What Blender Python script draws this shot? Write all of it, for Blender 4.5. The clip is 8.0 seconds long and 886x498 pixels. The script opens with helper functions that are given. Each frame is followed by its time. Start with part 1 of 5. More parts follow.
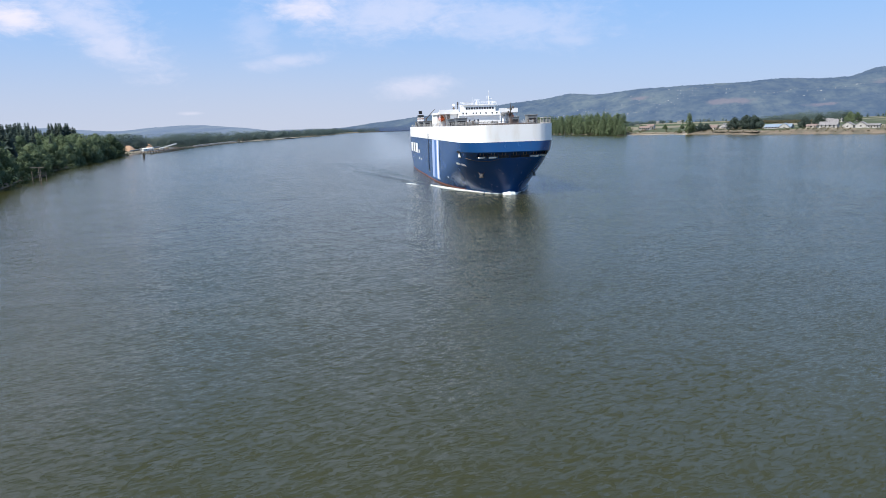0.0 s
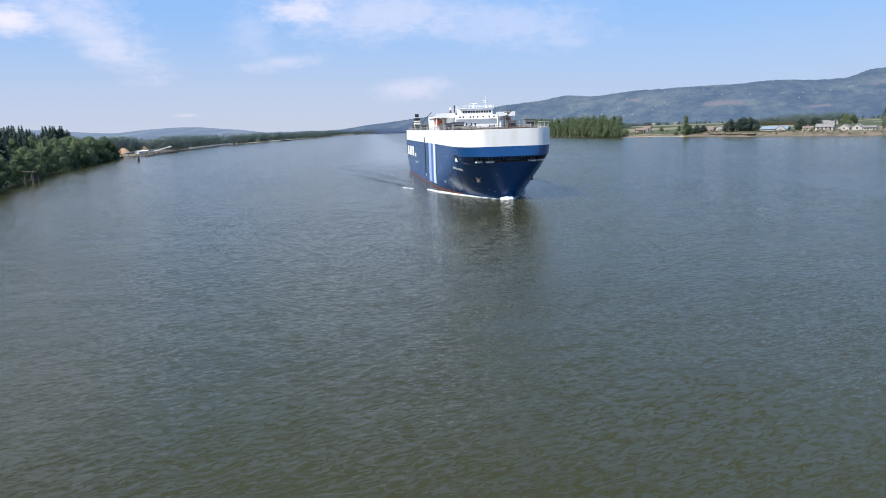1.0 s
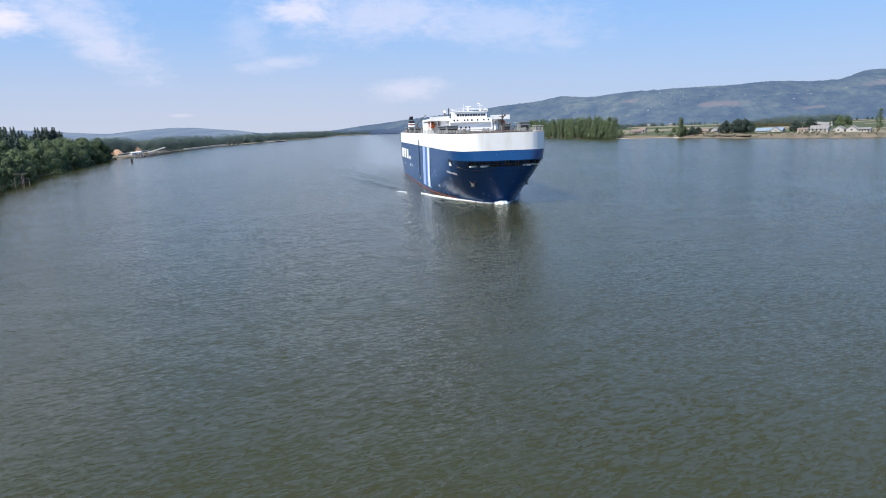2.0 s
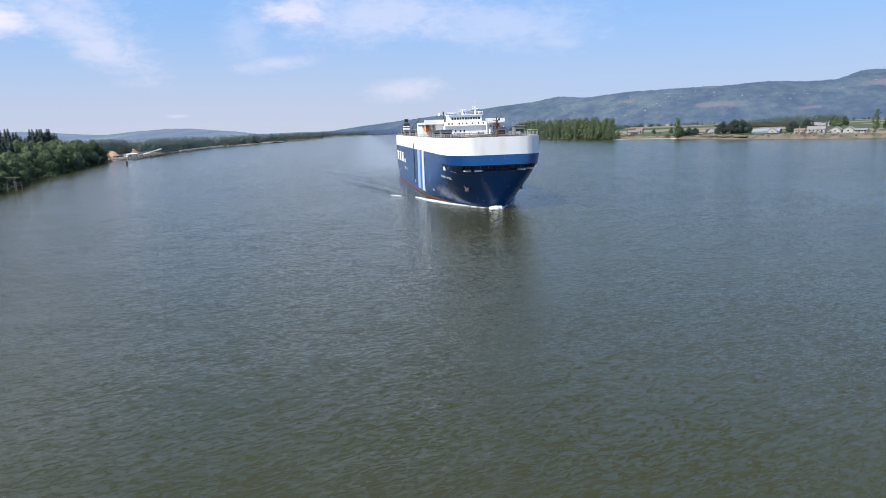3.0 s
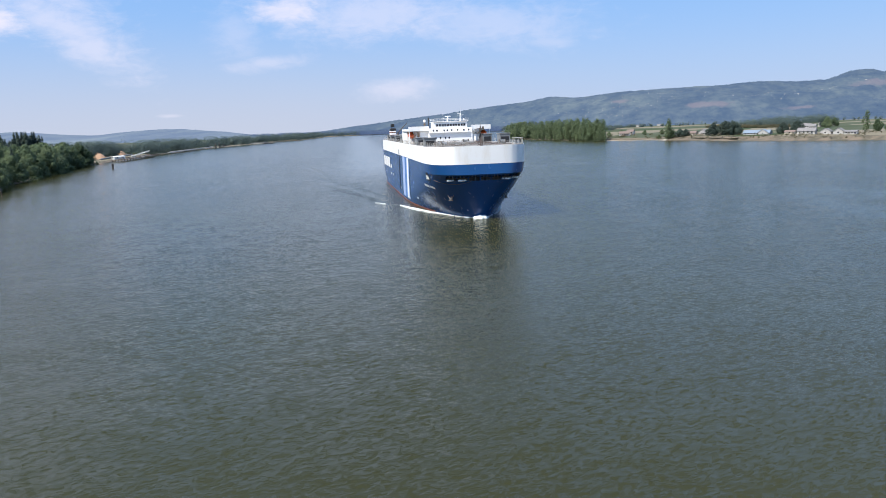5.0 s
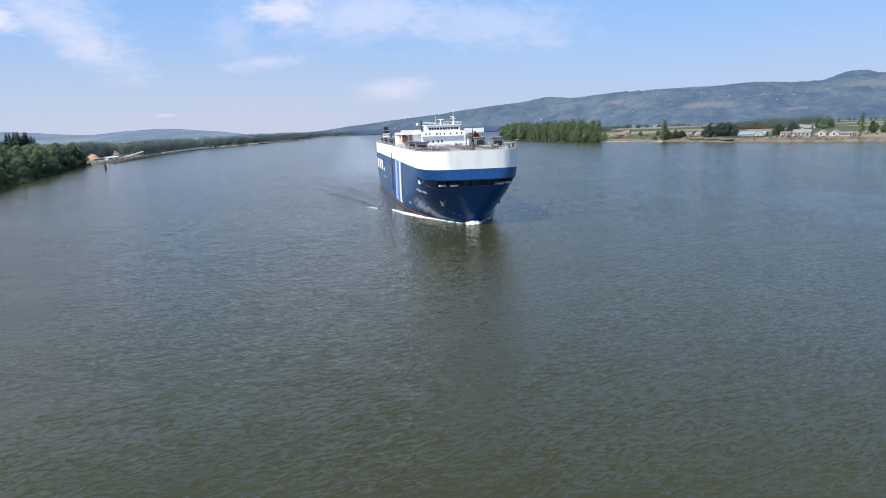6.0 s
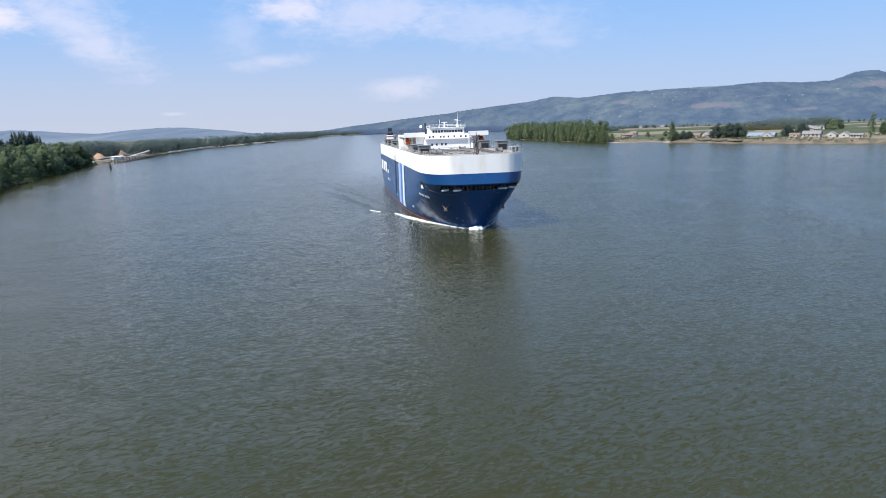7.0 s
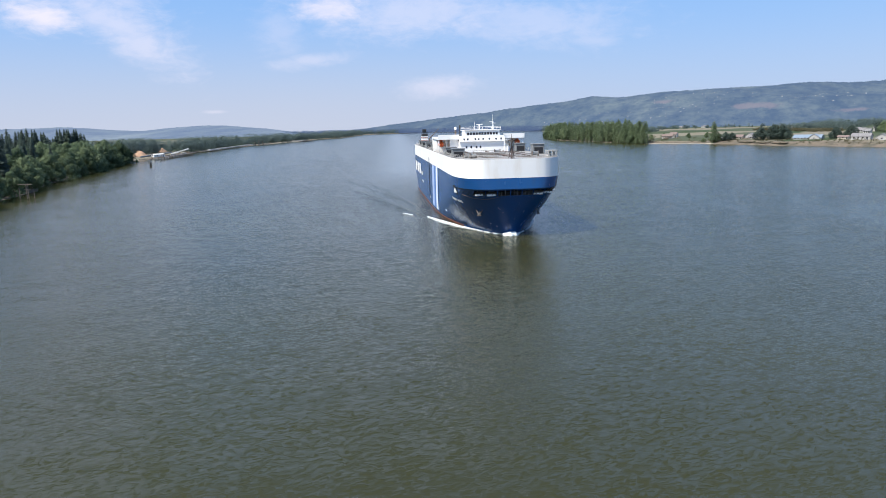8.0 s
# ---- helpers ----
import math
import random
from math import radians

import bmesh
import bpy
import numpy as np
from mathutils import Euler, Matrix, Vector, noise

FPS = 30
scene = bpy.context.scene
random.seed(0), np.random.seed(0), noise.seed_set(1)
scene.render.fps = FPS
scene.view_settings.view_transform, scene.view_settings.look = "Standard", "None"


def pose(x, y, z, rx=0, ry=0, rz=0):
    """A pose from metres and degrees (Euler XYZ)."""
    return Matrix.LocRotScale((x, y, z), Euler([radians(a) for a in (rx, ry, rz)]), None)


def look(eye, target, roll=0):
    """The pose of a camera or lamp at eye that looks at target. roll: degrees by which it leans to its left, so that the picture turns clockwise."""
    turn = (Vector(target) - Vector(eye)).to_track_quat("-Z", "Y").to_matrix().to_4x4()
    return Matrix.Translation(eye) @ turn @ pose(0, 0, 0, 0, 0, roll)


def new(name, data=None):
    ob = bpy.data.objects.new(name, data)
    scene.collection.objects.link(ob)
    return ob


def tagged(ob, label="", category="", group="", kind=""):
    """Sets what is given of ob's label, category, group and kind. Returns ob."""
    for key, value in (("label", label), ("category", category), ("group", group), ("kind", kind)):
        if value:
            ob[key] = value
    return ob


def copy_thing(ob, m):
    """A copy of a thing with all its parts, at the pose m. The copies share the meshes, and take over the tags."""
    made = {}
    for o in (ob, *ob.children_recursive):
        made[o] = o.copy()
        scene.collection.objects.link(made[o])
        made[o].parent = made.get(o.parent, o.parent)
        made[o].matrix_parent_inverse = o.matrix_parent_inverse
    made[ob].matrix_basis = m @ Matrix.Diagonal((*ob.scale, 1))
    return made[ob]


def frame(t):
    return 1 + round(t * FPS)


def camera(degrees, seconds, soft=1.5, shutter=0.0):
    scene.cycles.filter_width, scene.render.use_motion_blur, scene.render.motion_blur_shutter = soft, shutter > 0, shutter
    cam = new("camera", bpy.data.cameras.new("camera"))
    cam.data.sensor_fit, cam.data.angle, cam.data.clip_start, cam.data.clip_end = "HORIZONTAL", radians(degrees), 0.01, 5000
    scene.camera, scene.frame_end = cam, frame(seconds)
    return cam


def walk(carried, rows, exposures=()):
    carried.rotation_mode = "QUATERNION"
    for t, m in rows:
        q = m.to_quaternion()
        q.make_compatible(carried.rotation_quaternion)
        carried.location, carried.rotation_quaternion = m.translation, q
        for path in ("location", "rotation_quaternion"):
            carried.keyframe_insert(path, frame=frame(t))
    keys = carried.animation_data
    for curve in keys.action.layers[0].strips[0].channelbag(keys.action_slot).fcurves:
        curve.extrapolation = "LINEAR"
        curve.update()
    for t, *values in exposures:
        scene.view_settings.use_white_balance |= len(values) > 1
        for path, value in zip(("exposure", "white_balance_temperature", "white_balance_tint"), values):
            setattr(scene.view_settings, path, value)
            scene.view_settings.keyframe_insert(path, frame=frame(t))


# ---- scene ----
# The camera and its walk: a drone climbing off the starboard bow of a ship under way
cam = camera(66.4, 8.0, soft=0.75)
PATH = [
    (0, look((-50.86, -214.79, 22.78), (-37.91, -117.28, 4.78), -1.83)),
    (0.5, look((-50.85, -213.36, 23.15), (-37.74, -115.83, 5.38), -1.91)),
    (1, look((-50.63, -212.09, 23.58), (-37.15, -114.61, 5.80), -1.87)),
    (1.5, look((-50.24, -210.94, 24.07), (-36.36, -113.51, 6.31), -1.81)),
    (3, look((-48.21, -207.88, 25.74), (-33.76, -110.52, 8.04), -1.90)),
    (3.5, look((-47.34, -206.88, 26.35), (-32.63, -109.58, 8.60), -1.88)),
    (4, look((-46.40, -205.84, 26.98), (-31.44, -108.59, 9.14), -1.84)),
    (4.5, look((-45.42, -204.73, 27.62), (-30.21, -107.51, 9.83), -1.91)),
    (6, look((-42.49, -200.63, 29.52), (-26.52, -103.54, 11.70), -1.87)),
    (6.5, look((-41.59, -198.91, 30.13), (-25.44, -101.85, 12.27), -1.80)),
    (7, look((-40.77, -196.94, 30.71), (-25.71, -99.72, 12.81), -1.71)),
    (7.5, look((-40.05, -194.71, 31.26), (-27.56, -97.11, 13.41), -1.60)),
    (8, look((-39.46, -192.18, 31.76), (-29.46, -94.31, 13.86), -1.40)),
]
walk(cam, PATH, exposures=[(0, 0.55), (8, 0.55)])

# ---- sky and sun ----
SUN_TO = Vector((-14.5, -8.0, 22.3)).normalized()
SUN_EL = math.asin(SUN_TO.z)
SUN_AZ = math.atan2(SUN_TO.x, SUN_TO.y)
SKY_STRENGTH = 0.074


class Nodes:
    """A short way to write node trees."""

    def __init__(self, tree):
        self.t = tree

    def add(self, kind, ins=None, **props):
        n = self.t.nodes.new(kind)
        if "operation" in props:
            n.operation = props["operation"]
        if "use_clamp" in props:
            n.use_clamp = props["use_clamp"]
        if "interpolation_type" in props:
            n.interpolation_type = props["interpolation_type"]
        if "rotation_type" in props:
            n.rotation_type = props["rotation_type"]
        if "distance" in props:
            n.distance = props["distance"]
        for k, v in (ins or {}).items():
            self.put(n.inputs[k], v)
        return n

    def put(self, socket, v):
        if isinstance(v, bpy.types.NodeSocket):
            self.t.links.new(v, socket)
        else:
            socket.default_value = v

    def math(self, op, a, b=0.0, clamp=False):
        return self.add("ShaderNodeMath", {0: a, 1: b}, operation=op, use_clamp=clamp).outputs[0]

    def noise(self, vec, scale, detail=3.0, rough=0.55, distort=0.0):
        return self.add("ShaderNodeTexNoise", {"Vector": vec, "Scale": scale, "Detail": detail, "Roughness": rough, "Distortion": distort}).outputs["Fac"]

    def band(self, v, lo, hi):
        return self.add("ShaderNodeMapRange", {"Value": v, "From Min": lo, "From Max": hi}, interpolation_type="SMOOTHSTEP").outputs["Result"]

    def mix(self, f, a, b):
        n = self.t.nodes.new("ShaderNodeMix")
        n.data_type = "RGBA"
        self.put(n.inputs[0], f)
        self.put(n.inputs[6], a if isinstance(a, bpy.types.NodeSocket) else (*a, 1))
        self.put(n.inputs[7], b if isinstance(b, bpy.types.NodeSocket) else (*b, 1))
        return n.outputs[2]

    def bump(self, height, strength, distance):
        return self.add("ShaderNodeBump", {"Height": height, "Strength": strength, "Distance": distance}).outputs[0]


# Wisps of cloud: azimuth, elevation, half width, half height (degrees), tilt, strength
# The (-27, 17) bank lies above the view, added to brighten the left water
CLOUDS = [
    (-23.2, 8.2, 3.0, 1.2, -8, 0.9), (-18.7, 7.9, 6.2, 1.9, -32, 0.50), (-20.0, 10.5, 5.0, 1.2, -20, 0.5), (-2.5, 9.2, 3.4, 1.3, 0, 0.75),
    (4.0, 9.0, 10.0, 2.2, 0, 0.45), (13.7, 8.1, 8.0, 2.0, -4, 0.32), (-4.6, 5.4, 3.4, 0.6, 6, 0.34),
    (6.0, 3.2, 3.4, 0.9, 4, 0.42), (18.2, 6.4, 2.8, 0.5, -4, 0.25), (-12.1, 1.5, 1.0, 0.15, 0, 0.35), (-7.0, 7.5, 2.2, 2.0, -40, 0.22), (-27.0, 17.0, 12.0, 6.0, -30, 0.6), (2.0, 15.0, 14.0, 4.0, 0, 0.4),
]


def make_world():
    world = bpy.data.worlds.new("sky")
    scene.world = world
    world.use_nodes = True
    world.node_tree.nodes.clear()
    n = Nodes(world.node_tree)
    sky = n.add("ShaderNodeTexSky")
    sky.sky_type, sky.sun_disc, sky.sun_elevation, sky.sun_rotation = "NISHITA", False, SUN_EL, SUN_AZ
    sky.altitude, sky.air_density, sky.dust_density, sky.ozone_density = 0.0, 1.0, 0.8, 1.6
    way = n.add("ShaderNodeTexCoord").outputs["Generated"]
    xyz = n.add("ShaderNodeSeparateXYZ", {0: way}).outputs
    az = n.math("MULTIPLY", n.math("ARCTAN2", xyz[0], xyz[1]), 57.2958)
    el = n.math("MULTIPLY", n.math("ARCSINE", xyz[2]), 57.2958)
    flat = n.add("ShaderNodeCombineXYZ", {0: az, 1: n.math("MULTIPLY", el, 2.2)}).outputs[0]
    wisp = n.noise(flat, 0.22, 6.0, 0.6, 0.9)
    fine = n.noise(flat, 0.75, 5.0, 0.65, 0.5)
    total = None
    for a0, e0, rx, ry, tilt, strength in CLOUDS:
        c, s = math.cos(radians(tilt)), math.sin(radians(tilt))
        da, de = n.math("SUBTRACT", az, a0), n.math("SUBTRACT", el, e0)
        u = n.math("DIVIDE", n.math("ADD", n.math("MULTIPLY", da, c), n.math("MULTIPLY", de, s)), rx)
        v = n.math("DIVIDE", n.math("SUBTRACT", n.math("MULTIPLY", de, c), n.math("MULTIPLY", da, s)), ry)
        r = n.math("SQRT", n.math("ADD", n.math("MULTIPLY", u, u), n.math("MULTIPLY", v, v)))
        r = n.math("ADD", r, n.math("MULTIPLY", n.math("SUBTRACT", wisp, 0.5), 1.6))
        r = n.math("ADD", r, n.math("MULTIPLY", n.math("SUBTRACT", fine, 0.5), 1.0))
        m = n.math("MULTIPLY", n.band(r, 1.35, 0.0), strength)
        total = m if total is None else n.math("MAXIMUM", total, m)
    # the rest of the dome carries the same thin cloud
    rest = n.math("MULTIPLY", n.band(wisp, 0.55, 0.8), n.band(el, 11.0, 22.0))
    total = n.math("MAXIMUM", total, n.math("MULTIPLY", rest, 0.45))
    blue = n.mix(n.math("MULTIPLY", n.band(el, 52.0, 28.0), 0.74), sky.outputs[0], (2.8, 5.3, 9.9))
    blue = n.mix(n.math("MULTIPLY", n.band(el, 15.0, 42.0), 0.75), blue, (1.45, 3.1, 6.8))
    low = n.band(el, 10.5, -1.5)
    side = n.math("ADD", 0.62, n.math("MULTIPLY", n.band(az, 34.0, -8.0), 0.32))
    hazy = n.mix(n.math("MULTIPLY", low, side), blue, (5.6, 6.0, 7.2))
    colour = n.mix(total, hazy, (8.8, 8.4, 9.6))
    back = n.add("ShaderNodeBackground", {"Color": colour, "Strength": SKY_STRENGTH})
    out = n.add("ShaderNodeOutputWorld")
    n.t.links.new(back.outputs[0], out.inputs[0])


make_world()
sun = new("sun", bpy.data.lights.new("sun", "SUN"))
sun.data.energy, sun.data.angle, sun.data.color = 5.0, radians(0.53), (1.0, 0.96, 0.89)
sun.matrix_world = look(SUN_TO * 500, (0, 0, 0))


# ---- materials ----
def material(name, c1, c2=None, scale=0.5, c3=None, scale2=6.0, rough=0.6, metal=0.0, bump=0.0, bump_scale=4.0, space="Object",
             spread=0.0, island=0.0, spec=0.5, stretch=(1, 1, 1), through_leaf=0.0):
    """A surface of two colours mixed by a broad noise, and a third in fine specks or stains."""
    m = bpy.data.materials.new(name)
    m.use_nodes = True
    n = Nodes(m.node_tree)
    n.t.nodes.clear()
    if space == "World":
        vec = n.add("ShaderNodeNewGeometry").outputs["Position"]
    else:
        vec = n.add("ShaderNodeTexCoord").outputs["Object"]
    if stretch != (1, 1, 1):
        vec = n.add("ShaderNodeVectorMath", {0: vec, 1: stretch}, operation="MULTIPLY").outputs[0]
    c2 = c2 or tuple(v * 0.8 for v in c1)
    colour = n.mix(n.band(n.noise(vec, scale), 0.35, 0.68), c1, c2)
    if c3:
        colour = n.mix(n.band(n.noise(vec, scale2, 4.0), 0.52, 0.78), colour, c3)
    shift = None
    if spread:
        shift = n.math("MULTIPLY", n.math("SUBTRACT", n.add("ShaderNodeObjectInfo").outputs["Random"], 0.5), spread)
    if island:
        by = n.math("MULTIPLY", n.math("SUBTRACT", n.add("ShaderNodeNewGeometry").outputs["Random Per Island"], 0.5), island)
        shift = by if shift is None else n.math("ADD", shift, by)
    if shift is not None:
        colour = n.add("ShaderNodeHueSaturation", {"Hue": n.math("ADD", 0.5, n.math("MULTIPLY", shift, -0.05)), "Value": n.math("ADD", 1.0, shift), "Color": colour}).outputs[0]
    ins = {"Base Color": colour, "Metallic": metal, "Specular IOR Level": spec}
    ins["Roughness"] = n.add("ShaderNodeMapRange", {"Value": n.noise(vec, scale2 * 1.7), "To Min": max(rough - 0.1, 0.02), "To Max": min(rough + 0.1, 1)}).outputs[0]
    if bump:
        ins["Normal"] = n.bump(n.noise(vec, bump_scale, 4.0), 0.7, bump)
    last = n.add("ShaderNodeBsdfPrincipled", ins).outputs[0]
    if through_leaf:
        back = n.add("ShaderNodeBsdfTranslucent", {"Color": n.mix(0.35, colour, (0.10, 0.14, 0.04))}).outputs[0]
        last = n.add("ShaderNodeMixShader", {0: through_leaf, 1: last, 2: back}).outputs[0]
    n.t.links.new(last, n.add("ShaderNodeOutputMaterial").inputs[0])
    return m


WATER_MURK = (0.0300, 0.0302, 0.0088)


def water_material():
    """Silty green river water: a murk paled along the wake and slick lines, and wind ripples, chop and slicks that turn
    its mirror.
    """
    m = bpy.data.materials.new("river_water")
    m.use_nodes = True
    n = Nodes(m.node_tree)
    n.t.nodes.clear()
    pos = n.add("ShaderNodeNewGeometry").outputs["Position"]
    xyz = n.add("ShaderNodeSeparateXYZ", {0: pos}).outputs
    turned = n.add("ShaderNodeVectorRotate", {"Vector": pos, "Angle": radians(-17)}, rotation_type="Z_AXIS").outputs[0]
    crests = n.add("ShaderNodeVectorMath", {0: turned, 1: (0.42, 1.0, 1.0)}, operation="MULTIPLY").outputs[0]
    across = n.add("ShaderNodeVectorRotate", {"Vector": pos, "Angle": radians(28)}, rotation_type="Z_AXIS").outputs[0]
    across = n.add("ShaderNodeVectorMath", {0: across, 1: (0.6, 1.0, 1.0)}, operation="MULTIPLY").outputs[0]
    streak = n.add("ShaderNodeVectorMath", {0: pos, 1: (1.0, 0.42, 1.0)}, operation="MULTIPLY").outputs[0]
    # slicks: broad drifting ones, the smoothed track astern, the lee of the wooded bank, thin bright lines
    calm = n.math("MULTIPLY", n.band(n.noise(streak, 0.013, 5.0, 0.62, 1.4), 0.48, 0.72), 0.55)
    off = n.math("ABSOLUTE", n.math("SUBTRACT", xyz[0], n.math("SUBTRACT", n.math("MULTIPLY", xyz[1], 0.035), 22.0)))
    track = n.math("MULTIPLY", n.band(n.math("ADD", off, n.math("MULTIPLY", n.noise(pos, 0.05, 4.0), 30.0)), 58.0, 20.0), n.band(xyz[1], 110.0, 330.0))
    drift = n.math("ADD", xyz[0], n.math("MULTIPLY", n.noise(streak, 0.02, 4.0), 90.0))
    lee = n.math("MULTIPLY", n.band(drift, 10.0, -190.0), 0.75)
    calm = n.math("MAXIMUM", calm, n.math("MAXIMUM", n.math("MULTIPLY", track, 0.9), lee))
    lines = n.band(n.math("ABSOLUTE", n.math("SUBTRACT", n.noise(streak, 0.022, 3.0, 0.5, 1.8), 0.5)), 0.035, 0.0)
    lines = n.math("MULTIPLY", n.math("MULTIPLY", lines, n.band(n.noise(pos, 0.03, 3.0), 0.45, 0.62)), n.band(xyz[1], 60.0, 240.0))
    calm = n.math("MAXIMUM", calm, n.math("MULTIPLY", lines, 0.9))
    # wave slopes, from fine wind ripples to long chop, in gusty patches
    flat_ = n.add("ShaderNodeVectorMath", {0: turned, 1: (0.26, 1.0, 1.0)}, operation="MULTIPLY").outputs[0]
    flaw = n.add("ShaderNodeMapRange", {"Value": n.noise(flat_, 0.16, 6.0, 0.68, 0.6), "From Min": 0.36, "From Max": 0.64, "To Min": 0.76, "To Max": 1.24}).outputs[0]
    strength = n.math("MULTIPLY", n.add("ShaderNodeMapRange", {"Value": calm, "To Min": 1.0, "To Max": 0.22}).outputs[0], flaw)
    slope = None
    for where, scale, detail, amount in ((crests, 30.0, 0.0, 0.54), (crests, 6.0, 1.0, 0.38), (crests, 2.8, 1.0, 0.42), (crests, 1.3, 1.0, 0.22), (across, 1.6, 1.0, 0.24), (crests, 0.42, 1.0, 0.11), (across, 0.2, 2.0, 0.07), (pos, 0.06, 1.0, 0.05)):
        n_ = n.add("ShaderNodeTexNoise", {"Vector": where, "Scale": scale, "Detail": detail, "Roughness": 0.55, "Distortion": 0.3})
        v = n.add("ShaderNodeVectorMath", {0: n_.outputs["Color"], 1: (0.5, 0.5, 0.5)}, operation="SUBTRACT").outputs[0]
        v = n.add("ShaderNodeVectorMath", {0: v, 1: (amount * 0.7, amount, 0.0)}, operation="MULTIPLY").outputs[0]
        slope = v if slope is None else n.add("ShaderNodeVectorMath", {0: slope, 1: v}, operation="ADD").outputs[0]
    slope = n.add("ShaderNodeVectorMath", {0: slope, "Scale": strength}, operation="SCALE").outputs[0]
    face = n.add("ShaderNodeNewGeometry").outputs["Normal"]
    bump = n.add("ShaderNodeVectorMath", {0: n.add("ShaderNodeVectorMath", {0: face, 1: slope}, operation="ADD").outputs[0]}, operation="NORMALIZE").outputs[0]
    murk = n.mix(n.band(n.noise(pos, 0.01, 4.0), 0.3, 0.7), WATER_MURK, tuple(c * 1.16 for c in WATER_MURK))
    # sheen of track and slick lines drawn as paler murk, with aerated water astern
    murk = n.mix(n.math("MULTIPLY", track, 0.8), murk, (0.15, 0.165, 0.165))
    murk = n.mix(n.math("MULTIPLY", lines, 0.55), murk, (0.16, 0.17, 0.165))
    b = n.add("ShaderNodeBsdfPrincipled", {"Base Color": murk, "Roughness": 0.14, "IOR": 1.333, "Specular IOR Level": 0.46, "Normal": bump})
    n.t.links.new(b.outputs[0], n.add("ShaderNodeOutputMaterial").inputs[0])
    return m


def foam_material():
    """White water, torn into lace towards the edges by the holes between its bubbles."""
    m = bpy.data.materials.new("foam")
    m.use_nodes = True
    n = Nodes(m.node_tree)
    n.t.nodes.clear()
    pos = n.add("ShaderNodeNewGeometry").outputs["Position"]
    b = n.add("ShaderNodeBsdfPrincipled", {"Base Color": n.mix(n.noise(pos, 1.5, 4.0), (0.72, 0.75, 0.76), (0.50, 0.56, 0.56)), "Roughness": 0.8,
                                           "Normal": n.bump(n.noise(pos, 2.5, 5.0), 0.8, 0.3)})
    n.t.links.new(b.outputs[0], n.add("ShaderNodeOutputMaterial").inputs[0])
    return m


